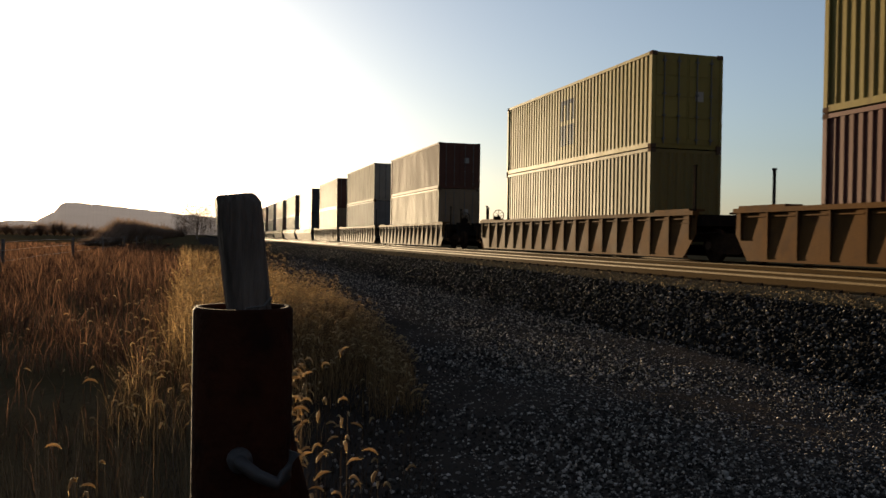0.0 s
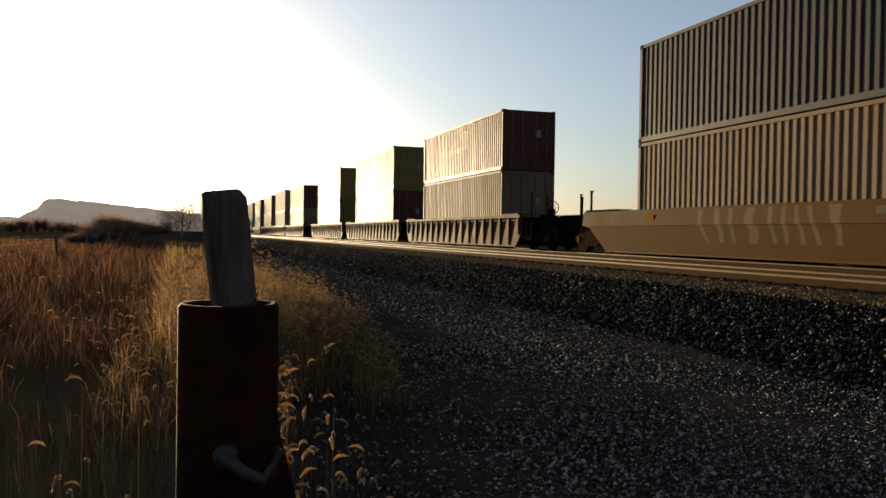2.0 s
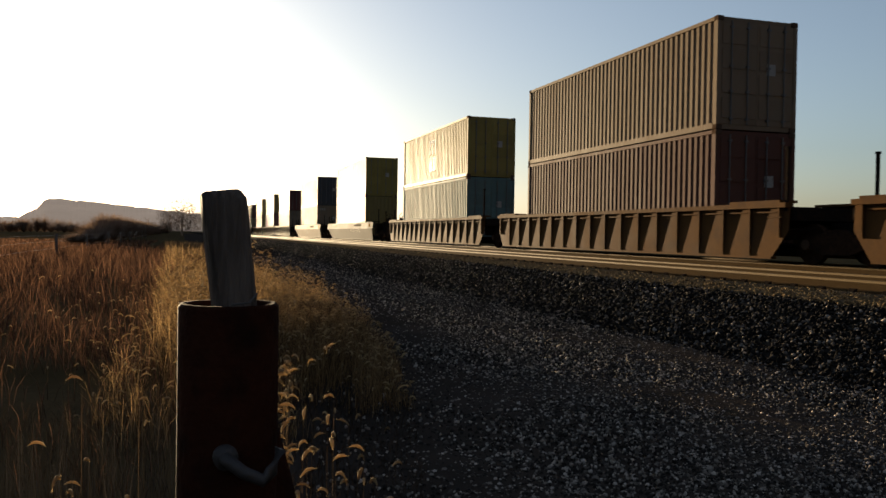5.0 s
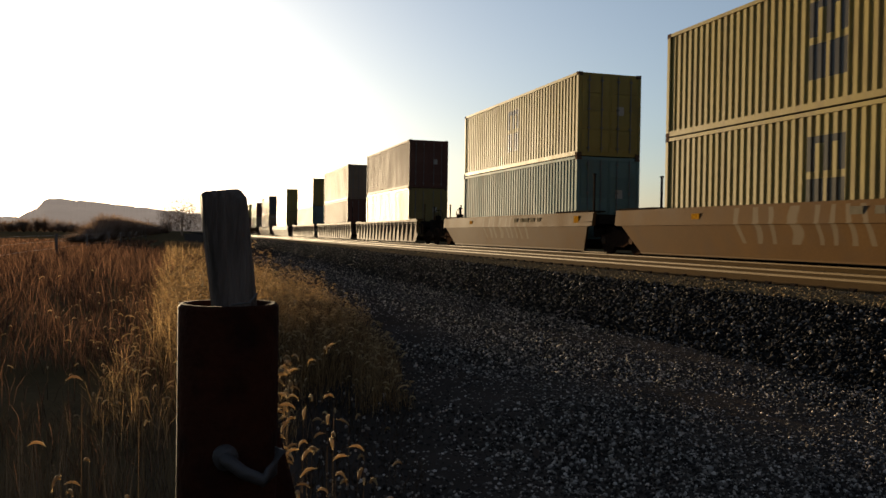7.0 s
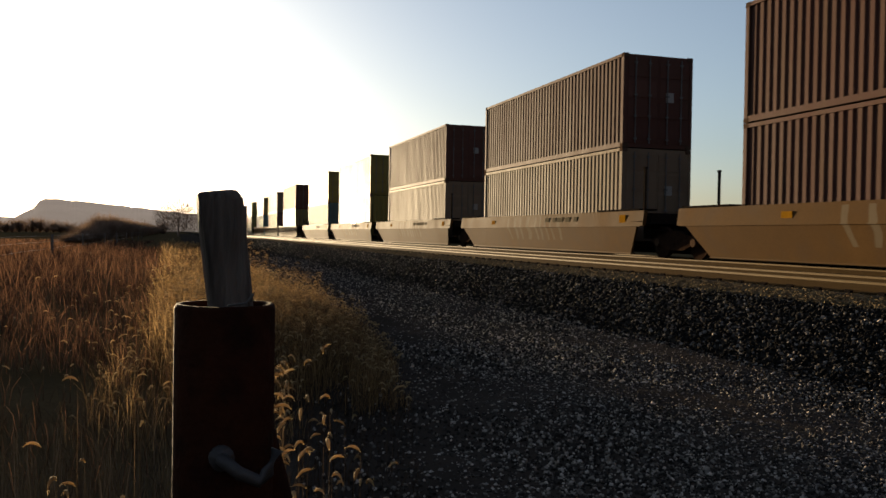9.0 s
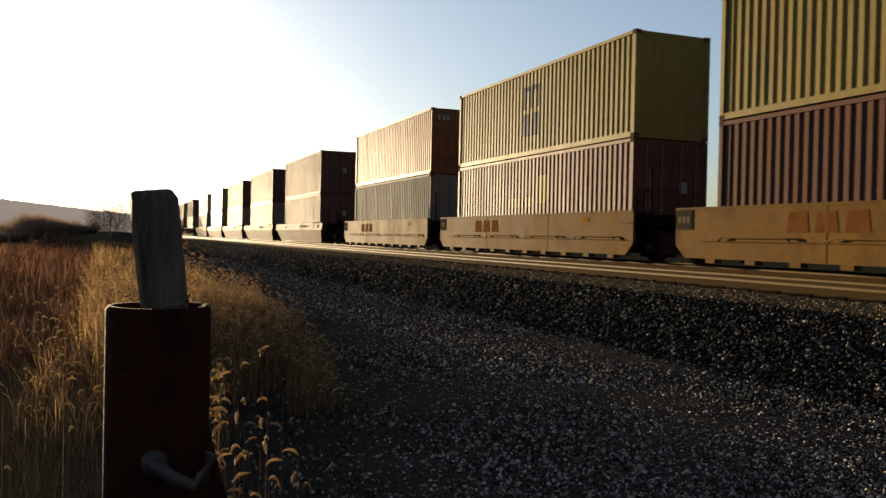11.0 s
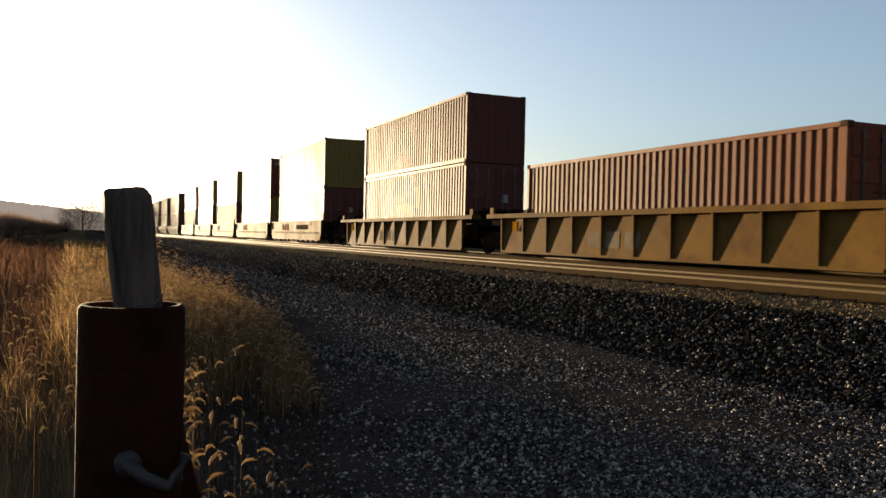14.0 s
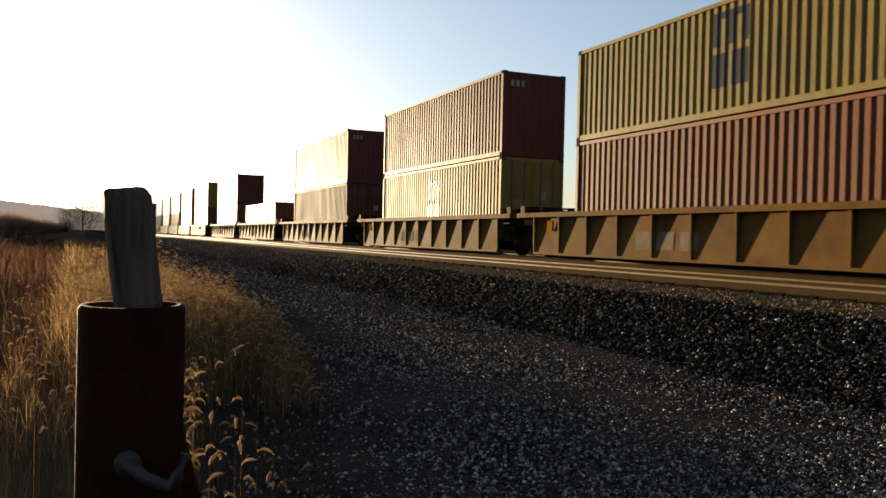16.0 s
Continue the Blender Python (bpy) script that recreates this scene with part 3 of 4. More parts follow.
def well_wagon(style, tone, front, rear, rib_pitch, front_bogie=None, rear_bogie=None, hand_brake=None, posts=(), panel=False):
    """A well unit round one container bay: front and rear are the ends of its sides, in metres along the train from the container's front; rail level is z 0."""
    m = WAGON_PAINT[tone]
    words = {"ribbed": "ribbed", "plain": "smooth-sided", "piped": "flat-sided pipe-hung", "flanged": "wide-ribbed flanged"}[style]
    root = tagged(new("well_wagon"), f"{tone} {words} steel double-stack well wagon on rails", "rail wagon", "well wagons of the train")
    for near in (True, False):
        o = -0.30 if near else 2.74       # outer face
        i = 1 if near else -1             # inward

        def bx(a, b):
            return (min(o + i * a, o + i * b), max(o + i * a, o + i * b))
        if style == "ribbed":
            skin = Shape().plate([(front - 0.5, 0.13), (front, 0.75), (front, 1.30), (rear, 1.30), (rear, 0.75), (rear + 0.5, 0.13)], *bx(0.06, 0.09))
            skin.v = [(x + i * 0.055 * (z - 0.13), y, z) for x, y, z in skin.v]
            part("side_panel", skin, m, root)
            part("top_chord", Shape().box(*bx(0.0, 0.2), rear, front, 1.27, 1.38), m, root)
            part("bottom_chord", Shape().box(*bx(0.05, 0.2), rear + 0.5, front - 0.5, 0.11, 0.17), m, root)
            n = int((front - rear - 0.5) / rib_pitch)
            p = (front - rear - 0.5) / n
            for k in range(n + 1):
                y = rear + 0.25 + k * p
                low = 0.17 if 0.6 < y - rear and 0.6 < front - y else 0.6
                z = [(o + i * 0.025, 1.27), (o + i * 0.14, 1.27), (o + i * 0.10, low), (o + i * 0.03, low)]
                part("rib", Shape().prism(z, y - 0.03, y + 0.03).box(*bx(0.025, 0.10), y - 0.05, y + 0.05, low, low + 0.05), m, root)
                if k < n:
                    part("gusset", Shape().box(*bx(0.06, 0.13), y + 0.1, y + p - 0.1, 1.16, 1.19), m, root)
            part("deck_plate", Shape().box(*bx(0.02, 0.5), front - 1.9, front - 0.2, 1.38, 1.44), m, root)
            part("deck_plate", Shape().box(*bx(0.02, 0.5), rear + 0.2, rear + 2.0, 1.38, 1.44), m, root)
        elif style == "plain":
            up = Shape().box(*bx(0.0, 0.12), rear, front, 0.92, 1.37)
            up.v = [(x + i * 0.12 * (z - 0.92), y, z) for x, y, z in up.v]
            part("upper_side", up, m, root)
            cut = 1.1
            low = Shape().plate([(front - cut, 0.12), (front - 0.35, 0.92), (rear + 0.35, 0.92), (rear + cut, 0.12)], *bx(0.02, 0.08))
            low.v = [(x + i * 0.33 * (0.92 - z), y, z) for x, y, z in low.v]
            part("lower_side", low, m, root)
            part("edge_flange", Shape().box(*bx(-0.02, 0.1), rear + 0.1, front - 0.1, 0.90, 0.925), m, root)
            part("bottom_chord", Shape().box(*bx(0.28, 0.44), rear + cut, front - cut, 0.08, 0.125), m, root)
            part("deck_plate", Shape().box(*bx(0.02, 0.6), front - 2.2, front - 0.2, 1.37, 1.42), M_STEEL_DARK, root)
            part("deck_plate", Shape().box(*bx(0.02, 0.6), rear + 0.2, rear + 2.8, 1.37, 1.42), M_STEEL_DARK, root)
            if near:
                part("reflector", Shape().box(o + 0.01, o + 0.04, rear + 1.0, rear + 1.35, 1.02, 1.25), M_AMBER, root, "amber reflector plate")
                part("reflector", Shape().box(o + 0.01, o + 0.04, front - 4.4, front - 4.05, 1.05, 1.2), M_AMBER, root, "amber reflector plate")
                for k in range(5):
                    w = 0.25 + 0.1 * (k % 3)
                    part("stencil", Shape().box(o + 0.014, o + 0.04, rear + 4.2 + 0.55 * k, rear + 4.2 + 0.55 * k + w, 1.08, 1.24), M_NUMBER, root, "worn pale stencil bar")
        elif style == "piped":
            part("side_panel", Shape().plate([(front, 0.5), (front, 1.36), (rear, 1.36), (rear, 0.5), (rear + 0.35, 0.20), (front - 0.35, 0.20)], *bx(0.0, 0.12)), m, root)
            part("top_chord", Shape().box(*bx(-0.015, 0.13), rear, front, 1.33, 1.385), m, root)
            n = 4
            for k in range(n):
                y = rear + 0.8 + k * (front - rear - 1.4) / n
                part("pipe_run", Shape().tube([(o - i * 0.05, y, 0.62), (o - i * 0.06, y + 0.12, 0.68), (o - i * 0.06, y + 2.0, 0.68), (o - i * 0.05, y + 2.12, 0.62)], 0.02, 6), m, root)
                part("pipe_run", Shape().tube([(o - i * 0.04, y - 0.3, 0.60), (o - i * 0.04, y + 2.8, 0.60)], 0.015, 6), m, root)
            for k in range(10):
                y = rear + 0.9 + k * (front - rear - 1.8) / 9.4
                part("foot", Shape().box(*bx(0.0, 0.2), y, y + 0.3, 0.10, 0.21), m, root)
            if near and panel:
                part("number_panel", Shape().box(o - 0.006, o + 0.01, front - 10.8, front - 7.7, 0.85, 1.14), M_PANEL, root, "dark brown number panel")
                for k in range(11):
                    if k != 6:
                        part("number_bar", Shape().box(o - 0.012, o + 0.0, front - 10.7 + 0.265 * k, front - 10.52 + 0.265 * k, 0.90, 1.09), M_NUMBER, root, "pale number bar")
            if near:
                part("reflector", Shape().box(o - 0.006, o + 0.01, rear + 2.2, rear + 2.5, 1.1, 1.22), M_AMBER, root, "amber reflector plate")
                for k in range(3):
                    y = front - 5.6 + 0.72 * k
                    part("owner_mark", Shape().plate([(y, 0.80), (y + 0.58, 0.80), (y + 0.52, 1.22), (y + 0.06, 1.22)], o - 0.005, o + 0.01), M_FADED_RED, root, "faded red painted block")
                for y in (rear + 4.6, rear + 9.2):
                    part("weld_seam", Shape().box(o - 0.005, o + 0.01, y, y + 0.03, 0.22, 1.33), m, root)
                # A dark plate stands in for the shaded, set-back end of the side.
                part("end_plate", Shape().box(o - 0.012, o + 0.01, front - 0.62, front - 0.02, 0.86, 1.325), M_SHADED_END_PLATE, root, "grey end plate, darkened as if set back in shade")
                for k in range(3):
                    part("number_bar", Shape().box(o - 0.018, o, front - 0.54 + 0.16 * k, front - 0.43 + 0.16 * k, 1.02, 1.18), M_NUMBER, root, "pale number bar")
            ladder(root, rear - 0.25)
        else:
            part("side_panel", Shape().prism([(o + i * 0.02, 0.16), (o + i * 0.06, 0.16), (o + i * 0.14, 1.22), (o + i * 0.10, 1.22)], rear + 1.0, front - 1.0), m, root)
            part("top_flange", Shape().box(*bx(-0.08, 0.3), rear, front, 1.22, 1.36), m, root)
            part("bottom_chord", Shape().box(*bx(-0.02, 0.2), rear + 1.0, front - 1.0, 0.10, 0.165), m, root)
            n = int((front - rear - 2.0) / rib_pitch)
            p = (front - rear - 2.0) / n
            for k in range(n + 1):
                y = rear + 1.0 + k * p
                part("rib", Shape().prism([(o - i * 0.03, 1.22), (o + i * 0.12, 1.22), (o + i * 0.04, 0.165), (o - i * 0.01, 0.165)], y - 0.035, y + 0.035), m, root)
            if near:
                for x in (0.2, 1.2, 2.1):
                    part("rail_stanchion", Shape().box(x, x + 0.06, rear + 0.3, rear + 0.36, 1.18, 1.56), M_STEEL_DARK, root)
                    part("deck_bracket", Shape().box(x - 0.15, x + 0.2, front - 0.9, front - 0.7, 1.18, 1.55), M_STEEL_DARK, root)
                part("deck_rail", Shape().box(0.2, 2.16, rear + 0.3, rear + 0.36, 1.56, 1.62), M_STEEL_DARK, root)
                part("brake_reservoir", Shape().tube([(0.4, rear + 0.7, 1.36), (1.9, rear + 0.7, 1.36)], 0.19, 14), M_STEEL_DARK, root)
                part("walkway", Shape().box(0.1, 2.3, rear + 0.5, rear + 1.6, 1.52, 1.55).box(0.1, 0.16, rear + 0.5, rear + 0.56, 1.18, 1.52).box(2.24, 2.3, rear + 0.5, rear + 0.56, 1.18, 1.52), M_STEEL_DARK, root)
            for y in (rear + 0.1, front - 0.35):
                part("lift_bracket", Shape().box(*bx(0.0, 0.08), y, y + 0.25, 1.36, 1.58), m, root)
            if near:
                part("reflector", Shape().box(o - 0.03, o + 0.03, front - 2.1, front - 1.8, 0.8, 1.1), M_AMBER, root, "amber reflector plate")
                for k, w in enumerate((0.62, 0.62, 0.62)):
                    part("stencil", Shape().prism([(o + 0.028, 0.36), (o + 0.05, 0.36), (o + 0.083, 0.80), (o + 0.061, 0.80)], front - 8.4 + 0.85 * k, front - 8.4 + 0.85 * k + w), M_FADED_WHITE, root, "worn pale stencil bar")
    part("well_floor", Shape().box(0.0, 2.44, rear + 1.3, front - 1.3, 0.34, 0.44), M_STEEL_DARK, root)
    for y0, y1 in ((front - 0.9, front + 0.15), (rear - 0.15, rear + 0.9)):
        part("end_platform", Shape().box(-0.1, 2.54, y0, y1, 0.98, 1.2), M_STEEL_DARK, root)
        part("end_bulkhead", Shape().box(0.0, 2.44, (y0 + y1) / 2 - 0.05, (y0 + y1) / 2 + 0.05, 0.55, 1.3), M_STEEL_DARK, root)
    if rear_bogie is not None:
        bogie(root, rear_bogie)
        part("drawbar", Shape().box(0.95, 1.5, rear_bogie - 1.4, rear, 0.7, 0.95), M_STEEL_DARK, root)
    if front_bogie is not None:
        bogie(root, front_bogie)
        part("drawbar", Shape().box(0.95, 1.5, front, front_bogie + 1.4, 0.7, 0.95), M_STEEL_DARK, root)
    part("air_hose", Shape().tube([(0.75, rear - 0.05, 0.85), (0.72, rear - 0.28, 0.62), (0.72, rear - 0.5, 0.55), (0.75, rear - 0.75, 0.66)], 0.025, 7), M_STEEL_DARK, root)
    part("uncoupling_lever", Shape().tube([(-0.22, rear - 0.1, 0.78), (0.3, rear - 0.16, 0.80), (1.1, rear - 0.22, 0.86)], 0.015, 6), M_STEEL_DARK, root)
    part("grab_iron", Shape().tube([(-0.27, rear + 0.06, 1.05), (-0.34, rear + 0.06, 1.05), (-0.34, rear + 0.52, 1.05), (-0.27, rear + 0.52, 1.05)], 0.012, 5), m, root)
    if hand_brake is not None:
        brake_wheel(root, hand_brake)
    for y, xs, top in posts:
        guide_posts(root, y, xs, top)
    return root


def offset(t):
    """How far the train has gone after t seconds."""
    return 24.92 * t + 0.01033 * t * t


MADE = {}
MOVING = []  # (thing, place along the track at the start, height)


def made(key, builder):
    if key in MADE:
        return copy_thing(MADE[key], Matrix())
    MADE[key] = builder()
    return MADE[key]


HC, STD = 2.896, 2.591
# each bay: place of the container's front at the start; upper and lower container: colour, height, doors to the rear, stencil on the end
PACKS = [
    ("plain", "tan", 2.3, -13.9, 0, [
        (183.0, ("brown", HC, True, False), ("tan", HC, True, False)), (165.2, ("grey", HC, True, False), ("grey", HC, True, False)),
        (148.2, ("tan", HC, True, False), ("brown", HC, True, False)), (130.4, ("brown", HC, True, False), ("grey", HC, True, False)), (112.8, ("slate", HC, True, False), ("slate", HC, True, False))]),
    ("ribbed", "brown", 2.5, -14.1, 1.0, [
        (93.7, ("brown", HC, True, False), ("tan", HC, True, False)), (75.7, ("cream", HC, True, False), ("grey", HC, True, False)), (57.65, ("brown", STD, True, False), ("tan", HC, True, False))]),
    ("ribbed", "brown", 2.7, -14.95, 1.0, [
        (34.6, ("yellow_emblem", HC, True, False), ("ochre", HC, False, False)), (15.2, ("yellow_emblem", HC, True, False), ("red", HC, True, False)), (-4.2, ("red_gold", STD, True, False), ("tan", HC, True, False))]),
    ("plain", "tan", 3.0, -16.1, 0, [(-27.62, ("slate", HC, True, False), ("tan", HC, True, True))]),
    ("plain", "grey", 3.0, -16.1, 0, [(-51.13, ("yellow_emblem", HC, True, False), ("ochre", HC, False, False))]),
    ("ribbed", "brown", 2.5, -15.2, 1.0, [
        (-74.57, ("yellow_emblem", HC, True, False), ("teal", HC, True, False)), (-94.2, ("tan", HC, True, False), ("brown", HC, True, False)), (-113.8, ("brown", HC, True, False), ("ochre", HC, True, False))]),
    ("plain", "tan", 2.3, -13.95, 0, [
        (-136.39, ("yellow_emblem", HC, True, False), ("teal", HC, True, False)), (-154.15, ("yellow_emblem", HC, True, False), ("yellow_emblem", HC, False, False)),
        (-171.91, ("brown", HC, True, False), ("tan", HC, True, False)), (-189.9, ("brown", HC, True, False), ("tan", HC, True, False)), (-207.9, ("brown", HC, True, False), ("brown", HC, True, False))]),
    ("piped", "yellow", 1.1, -12.7, 0, [
        (-228.75, ("rust", HC, True, True), ("grey", HC, True, False)), (-244.1, ("yellow_emblem", HC, False, False), ("red_gold", HC, True, False)), (-259.69, ("yellow_emblem", HC, False, False), ("brown", HC, True, False)),
        (-275.05, ("red", HC, False, True), ("yellow_emblem", HC, False, False)), (-290.55, ("yellow_emblem", HC, False, False), ("red", HC, True, False))]),
    ("flanged", "yellow", 2.8, -13.6, 1.33, [
        (-310.46, ("red", STD, False, False), ("red_gold", HC, True, False)), (-328.05, None, ("rust", 2.44, True, False)), (-345.63, ("red", HC, False, True), ("brown", HC, True, False)),
        (-363.77, ("red", HC, False, True), ("yellow_emblem", HC, True, False)), (-380.66, ("yellow_emblem", STD, False, False), ("rust", HC, True, False))]),
    ("ribbed", "brown", 2.5, -14.1, 1.0, [(-400.5, ("brown", HC, True, False), ("tan", HC, True, False)), (-418.5, ("yellow", HC, True, False), ("red", HC, True, False))]),
]


def train():
    for style, tone, front, rear, pitch, bays in PACKS:
        for k, (s, upper, lower) in enumerate(bays):
            last, single = k == len(bays) - 1, len(bays) == 1
            gap = 1.6 if last else (s - bays[k + 1][0]) - (front - rear)
            rb = rear - 0.6 if last else rear - gap / 2
            fb = front + 0.4 if k == 0 else None
            brake = rear - 0.75 if last else (front + 0.35 if k == 0 else None)
            posts = []
            if style in ("ribbed", "plain"):
                posts = [(rear + 0.1, (-0.2, 2.3), 2.62)] if not last else [(rear - 0.3, (0.05, 2.2), 2.25), (rear - 1.0, (0.4, 1.9), 2.1)]
                if k == 0:
                    posts.append((front + 0.2, (0.1, 2.2), 2.1))
            elif style == "piped":
                posts = [(rear - 0.5, (-0.15,), 2.45)] if not last else []
            key = ("wagon", style, tone, front, rear, round(rb, 1), fb, brake, last)
            wagon = made(key, lambda: well_wagon(style, tone, front, rear, pitch, fb, rb, brake, posts, last))
            MOVING.append((wagon, s, RAIL))
            z = WELL
            slide = 0.7 if upper is None else 0.0   # the single container sits forward in its well
            for spec in (lower, upper):
                if spec:
                    MOVING.append((made(spec, lambda: shipping_container(*spec)), s + slide, z))
                    z += spec[1] + 0.012


# ---- fence corner: pipe, wooden post, latch ----
def corner_post():
    root = tagged(new("gate_pipe"), "rusty steel pipe post with an open top and a latch", "post")
    cx, cy, r, top = 0.0725, 1.40, 0.0795, 1.284
    s = Shape()
    n = 40
    for rr, z in ((r, -0.3), (r, 0.4), (r, 0.9), (r, top - 0.006), (r - 0.003, top), (r - 0.011, top), (r - 0.013, top - 0.006), (r - 0.013, 0.8)):
        for i in range(n):
            a = 2 * math.pi * i / n
            w = 1 + 0.008 * noise.noise(Vector((math.cos(a) * 2, math.sin(a) * 2, z * 3)))
            s.v.append((cx + rr * w * math.cos(a), cy + rr * w * math.sin(a), z))
    for j in range(7):
        for i in range(n):
            s.f.append((j * n + i, j * n + (i + 1) % n, (j + 1) * n + (i + 1) % n, (j + 1) * n + i))
    part("pipe", s, M_PIPE, root, smooth=True)
    bolt = part("latch", Shape().tube([(0.060, 1.335, 1.056), (0.066, 1.302, 1.055), (0.09, 1.294, 1.036), (0.120, 1.292, 1.022), (0.133, 1.295, 1.035), (0.147, 1.30, 1.067)], 0.0102, 12), M_LATCH, root, "bent iron latch bar", True)
    part("latch_collar", Shape().tube([(0.064, 1.335, 1.055), (0.066, 1.306, 1.055)], 0.019, 14), M_LATCH, bolt, "", True)
    part("brace", Shape().tube([(cx + 0.02, cy + 0.06, 1.16), (cx + 0.075, cy + 0.05, 0.95), (cx + 0.23, cy + 0.03, 0.0)], 0.042, 14), M_PIPE, root, "leaning pipe brace", True)
    # wooden post, standing in the pipe and leaning a little
    post = Shape()
    levels = 16
    sides = 16
    for j in range(levels):
        t = j / (levels - 1)
        z = 0.7 + min(t * 1.062, 1.0) * (1.462 - 0.7) + (0.008 if j == levels - 1 else 0)
        round_off = 0.84 if j == levels - 1 else 1.0
        x = 0.131 - 0.074 * t + 0.01 * (1 - t)
        for i in range(sides):
            a = 2 * math.pi * i / sides
            sx, sy = (0.028 + 0.0105 * t) * round_off, 0.036 * round_off
            cxr, cyr = math.copysign(abs(math.cos(a)) ** 0.6, math.cos(a)), math.copysign(abs(math.sin(a)) ** 0.6, math.sin(a))
            w = 1 + 0.13 * noise.noise(Vector((math.cos(a) * 1.5, math.sin(a) * 1.5, z * 7))) + 0.08 * noise.noise(Vector((a * 3, 1, z * 25)))
            post.v.append((x + sx * cxr * w, cy + 0.02 + sy * cyr * w, z - (0.004 * (1 - math.cos(a)) if j >= levels - 2 else 0)))
    for j in range(levels - 1):
        for i in range(sides):
            post.f.append((j * sides + i, j * sides + (i + 1) % sides, (j + 1) * sides + (i + 1) % sides, (j + 1) * sides + i))
    post.f.append(tuple((levels - 1) * sides + i for i in range(sides)))
    post.f.append(tuple(reversed(range(sides))))
    ob = part("fence_post", post, M_POST)
    md = ob.modifiers.new("bevel", "BEVEL")
    md.width, md.segments, md.limit_method, md.angle_limit = 0.005, 2, "ANGLE", radians(50)
    tagged(ob, "weathered grey wooden post standing inside the rusty pipe", "fence post")
    wire = part("tie_wire", Shape().tube([(0.072, 1.324, 1.287), (0.100, 1.33, 1.290), (0.112, 1.345, 1.303), (0.109, 1.35, 1.29)], 0.0018, 6), M_WIRE)
    tagged(wire, "short twisted fence wire lying on the pipe rim", "wire")


def field_fence():
    rng = random.Random(3)
    first = None
    for k in range(9):
        y = 30.5 + 15.4 * k
        if first is None:
            s = Shape().tube([(0, 0, -0.3), (0.01, 0, 0.5), (0.0, 0.01, 1.2)], 0.075, 9, 0.065)
            first = tagged(part("wooden_fence_post", s, M_POST, None, "", True), "thin grey wooden post of the field fence", "fence post", "field fence posts")
            ob = first
        else:
            ob = copy_thing(first, Matrix())
        ob.matrix_basis = pose(-6.1 + rng.uniform(-0.1, 0.1), y, -0.05, rng.uniform(-3, 3), rng.uniform(-3, 3), rng.uniform(0, 360))
    wires = Shape()
    for z in (0.45, 0.8, 1.08):
        wires.tube([(-6.1, 15.0 + 15.4 * i / 2, z - (0.03 if i % 2 == 0 else 0)) for i in range(20)], 0.006, 4)
    tagged(part("fence_wire", wires, M_WIRE), "sagging wires strung along the field fence posts", "wire")


# ---- vegetation ----
def blades(name, x, y, height, width, lean, rng, mat, label, base=0.0):
    """Grass blades: bent tapering strips."""
    n = len(x)
    a = rng.uniform(0, 2 * np.pi, n)
    dx, dy = np.cos(a), np.sin(a)
    px, py = -dy, dx
    v = np.zeros((n, 7, 3))
    for k, (t, w) in enumerate(((0, 1.0), (0.45, 0.8), (0.8, 0.5))):
        cx, cy = x + dx * lean * height * t * t, y + dy * lean * height * t * t
        z = base + height * t * (1 - 0.15 * t * lean)
        for side in (0, 1):
            sg = (side * 2 - 1) * 0.5 * w * width
            v[:, 2 * k + side] = np.stack([cx + px * sg, cy + py * sg, z], 1)
    v[:, 6] = np.stack([x + dx * lean * height, y + dy * lean * height, base + height * (1 - 0.15 * lean)], 1)
    f = np.array([(0, 1, 3), (0, 3, 2), (2, 3, 5), (2, 5, 4), (4, 5, 6)])
    faces = f[None] + (np.arange(n) * 7)[:, None, None]
    ob = big_mesh(name, v.reshape(-1, 3), faces.reshape(-1, 3), mat)
    tagged(ob, label, "grass", kind="stuff")
    return ob


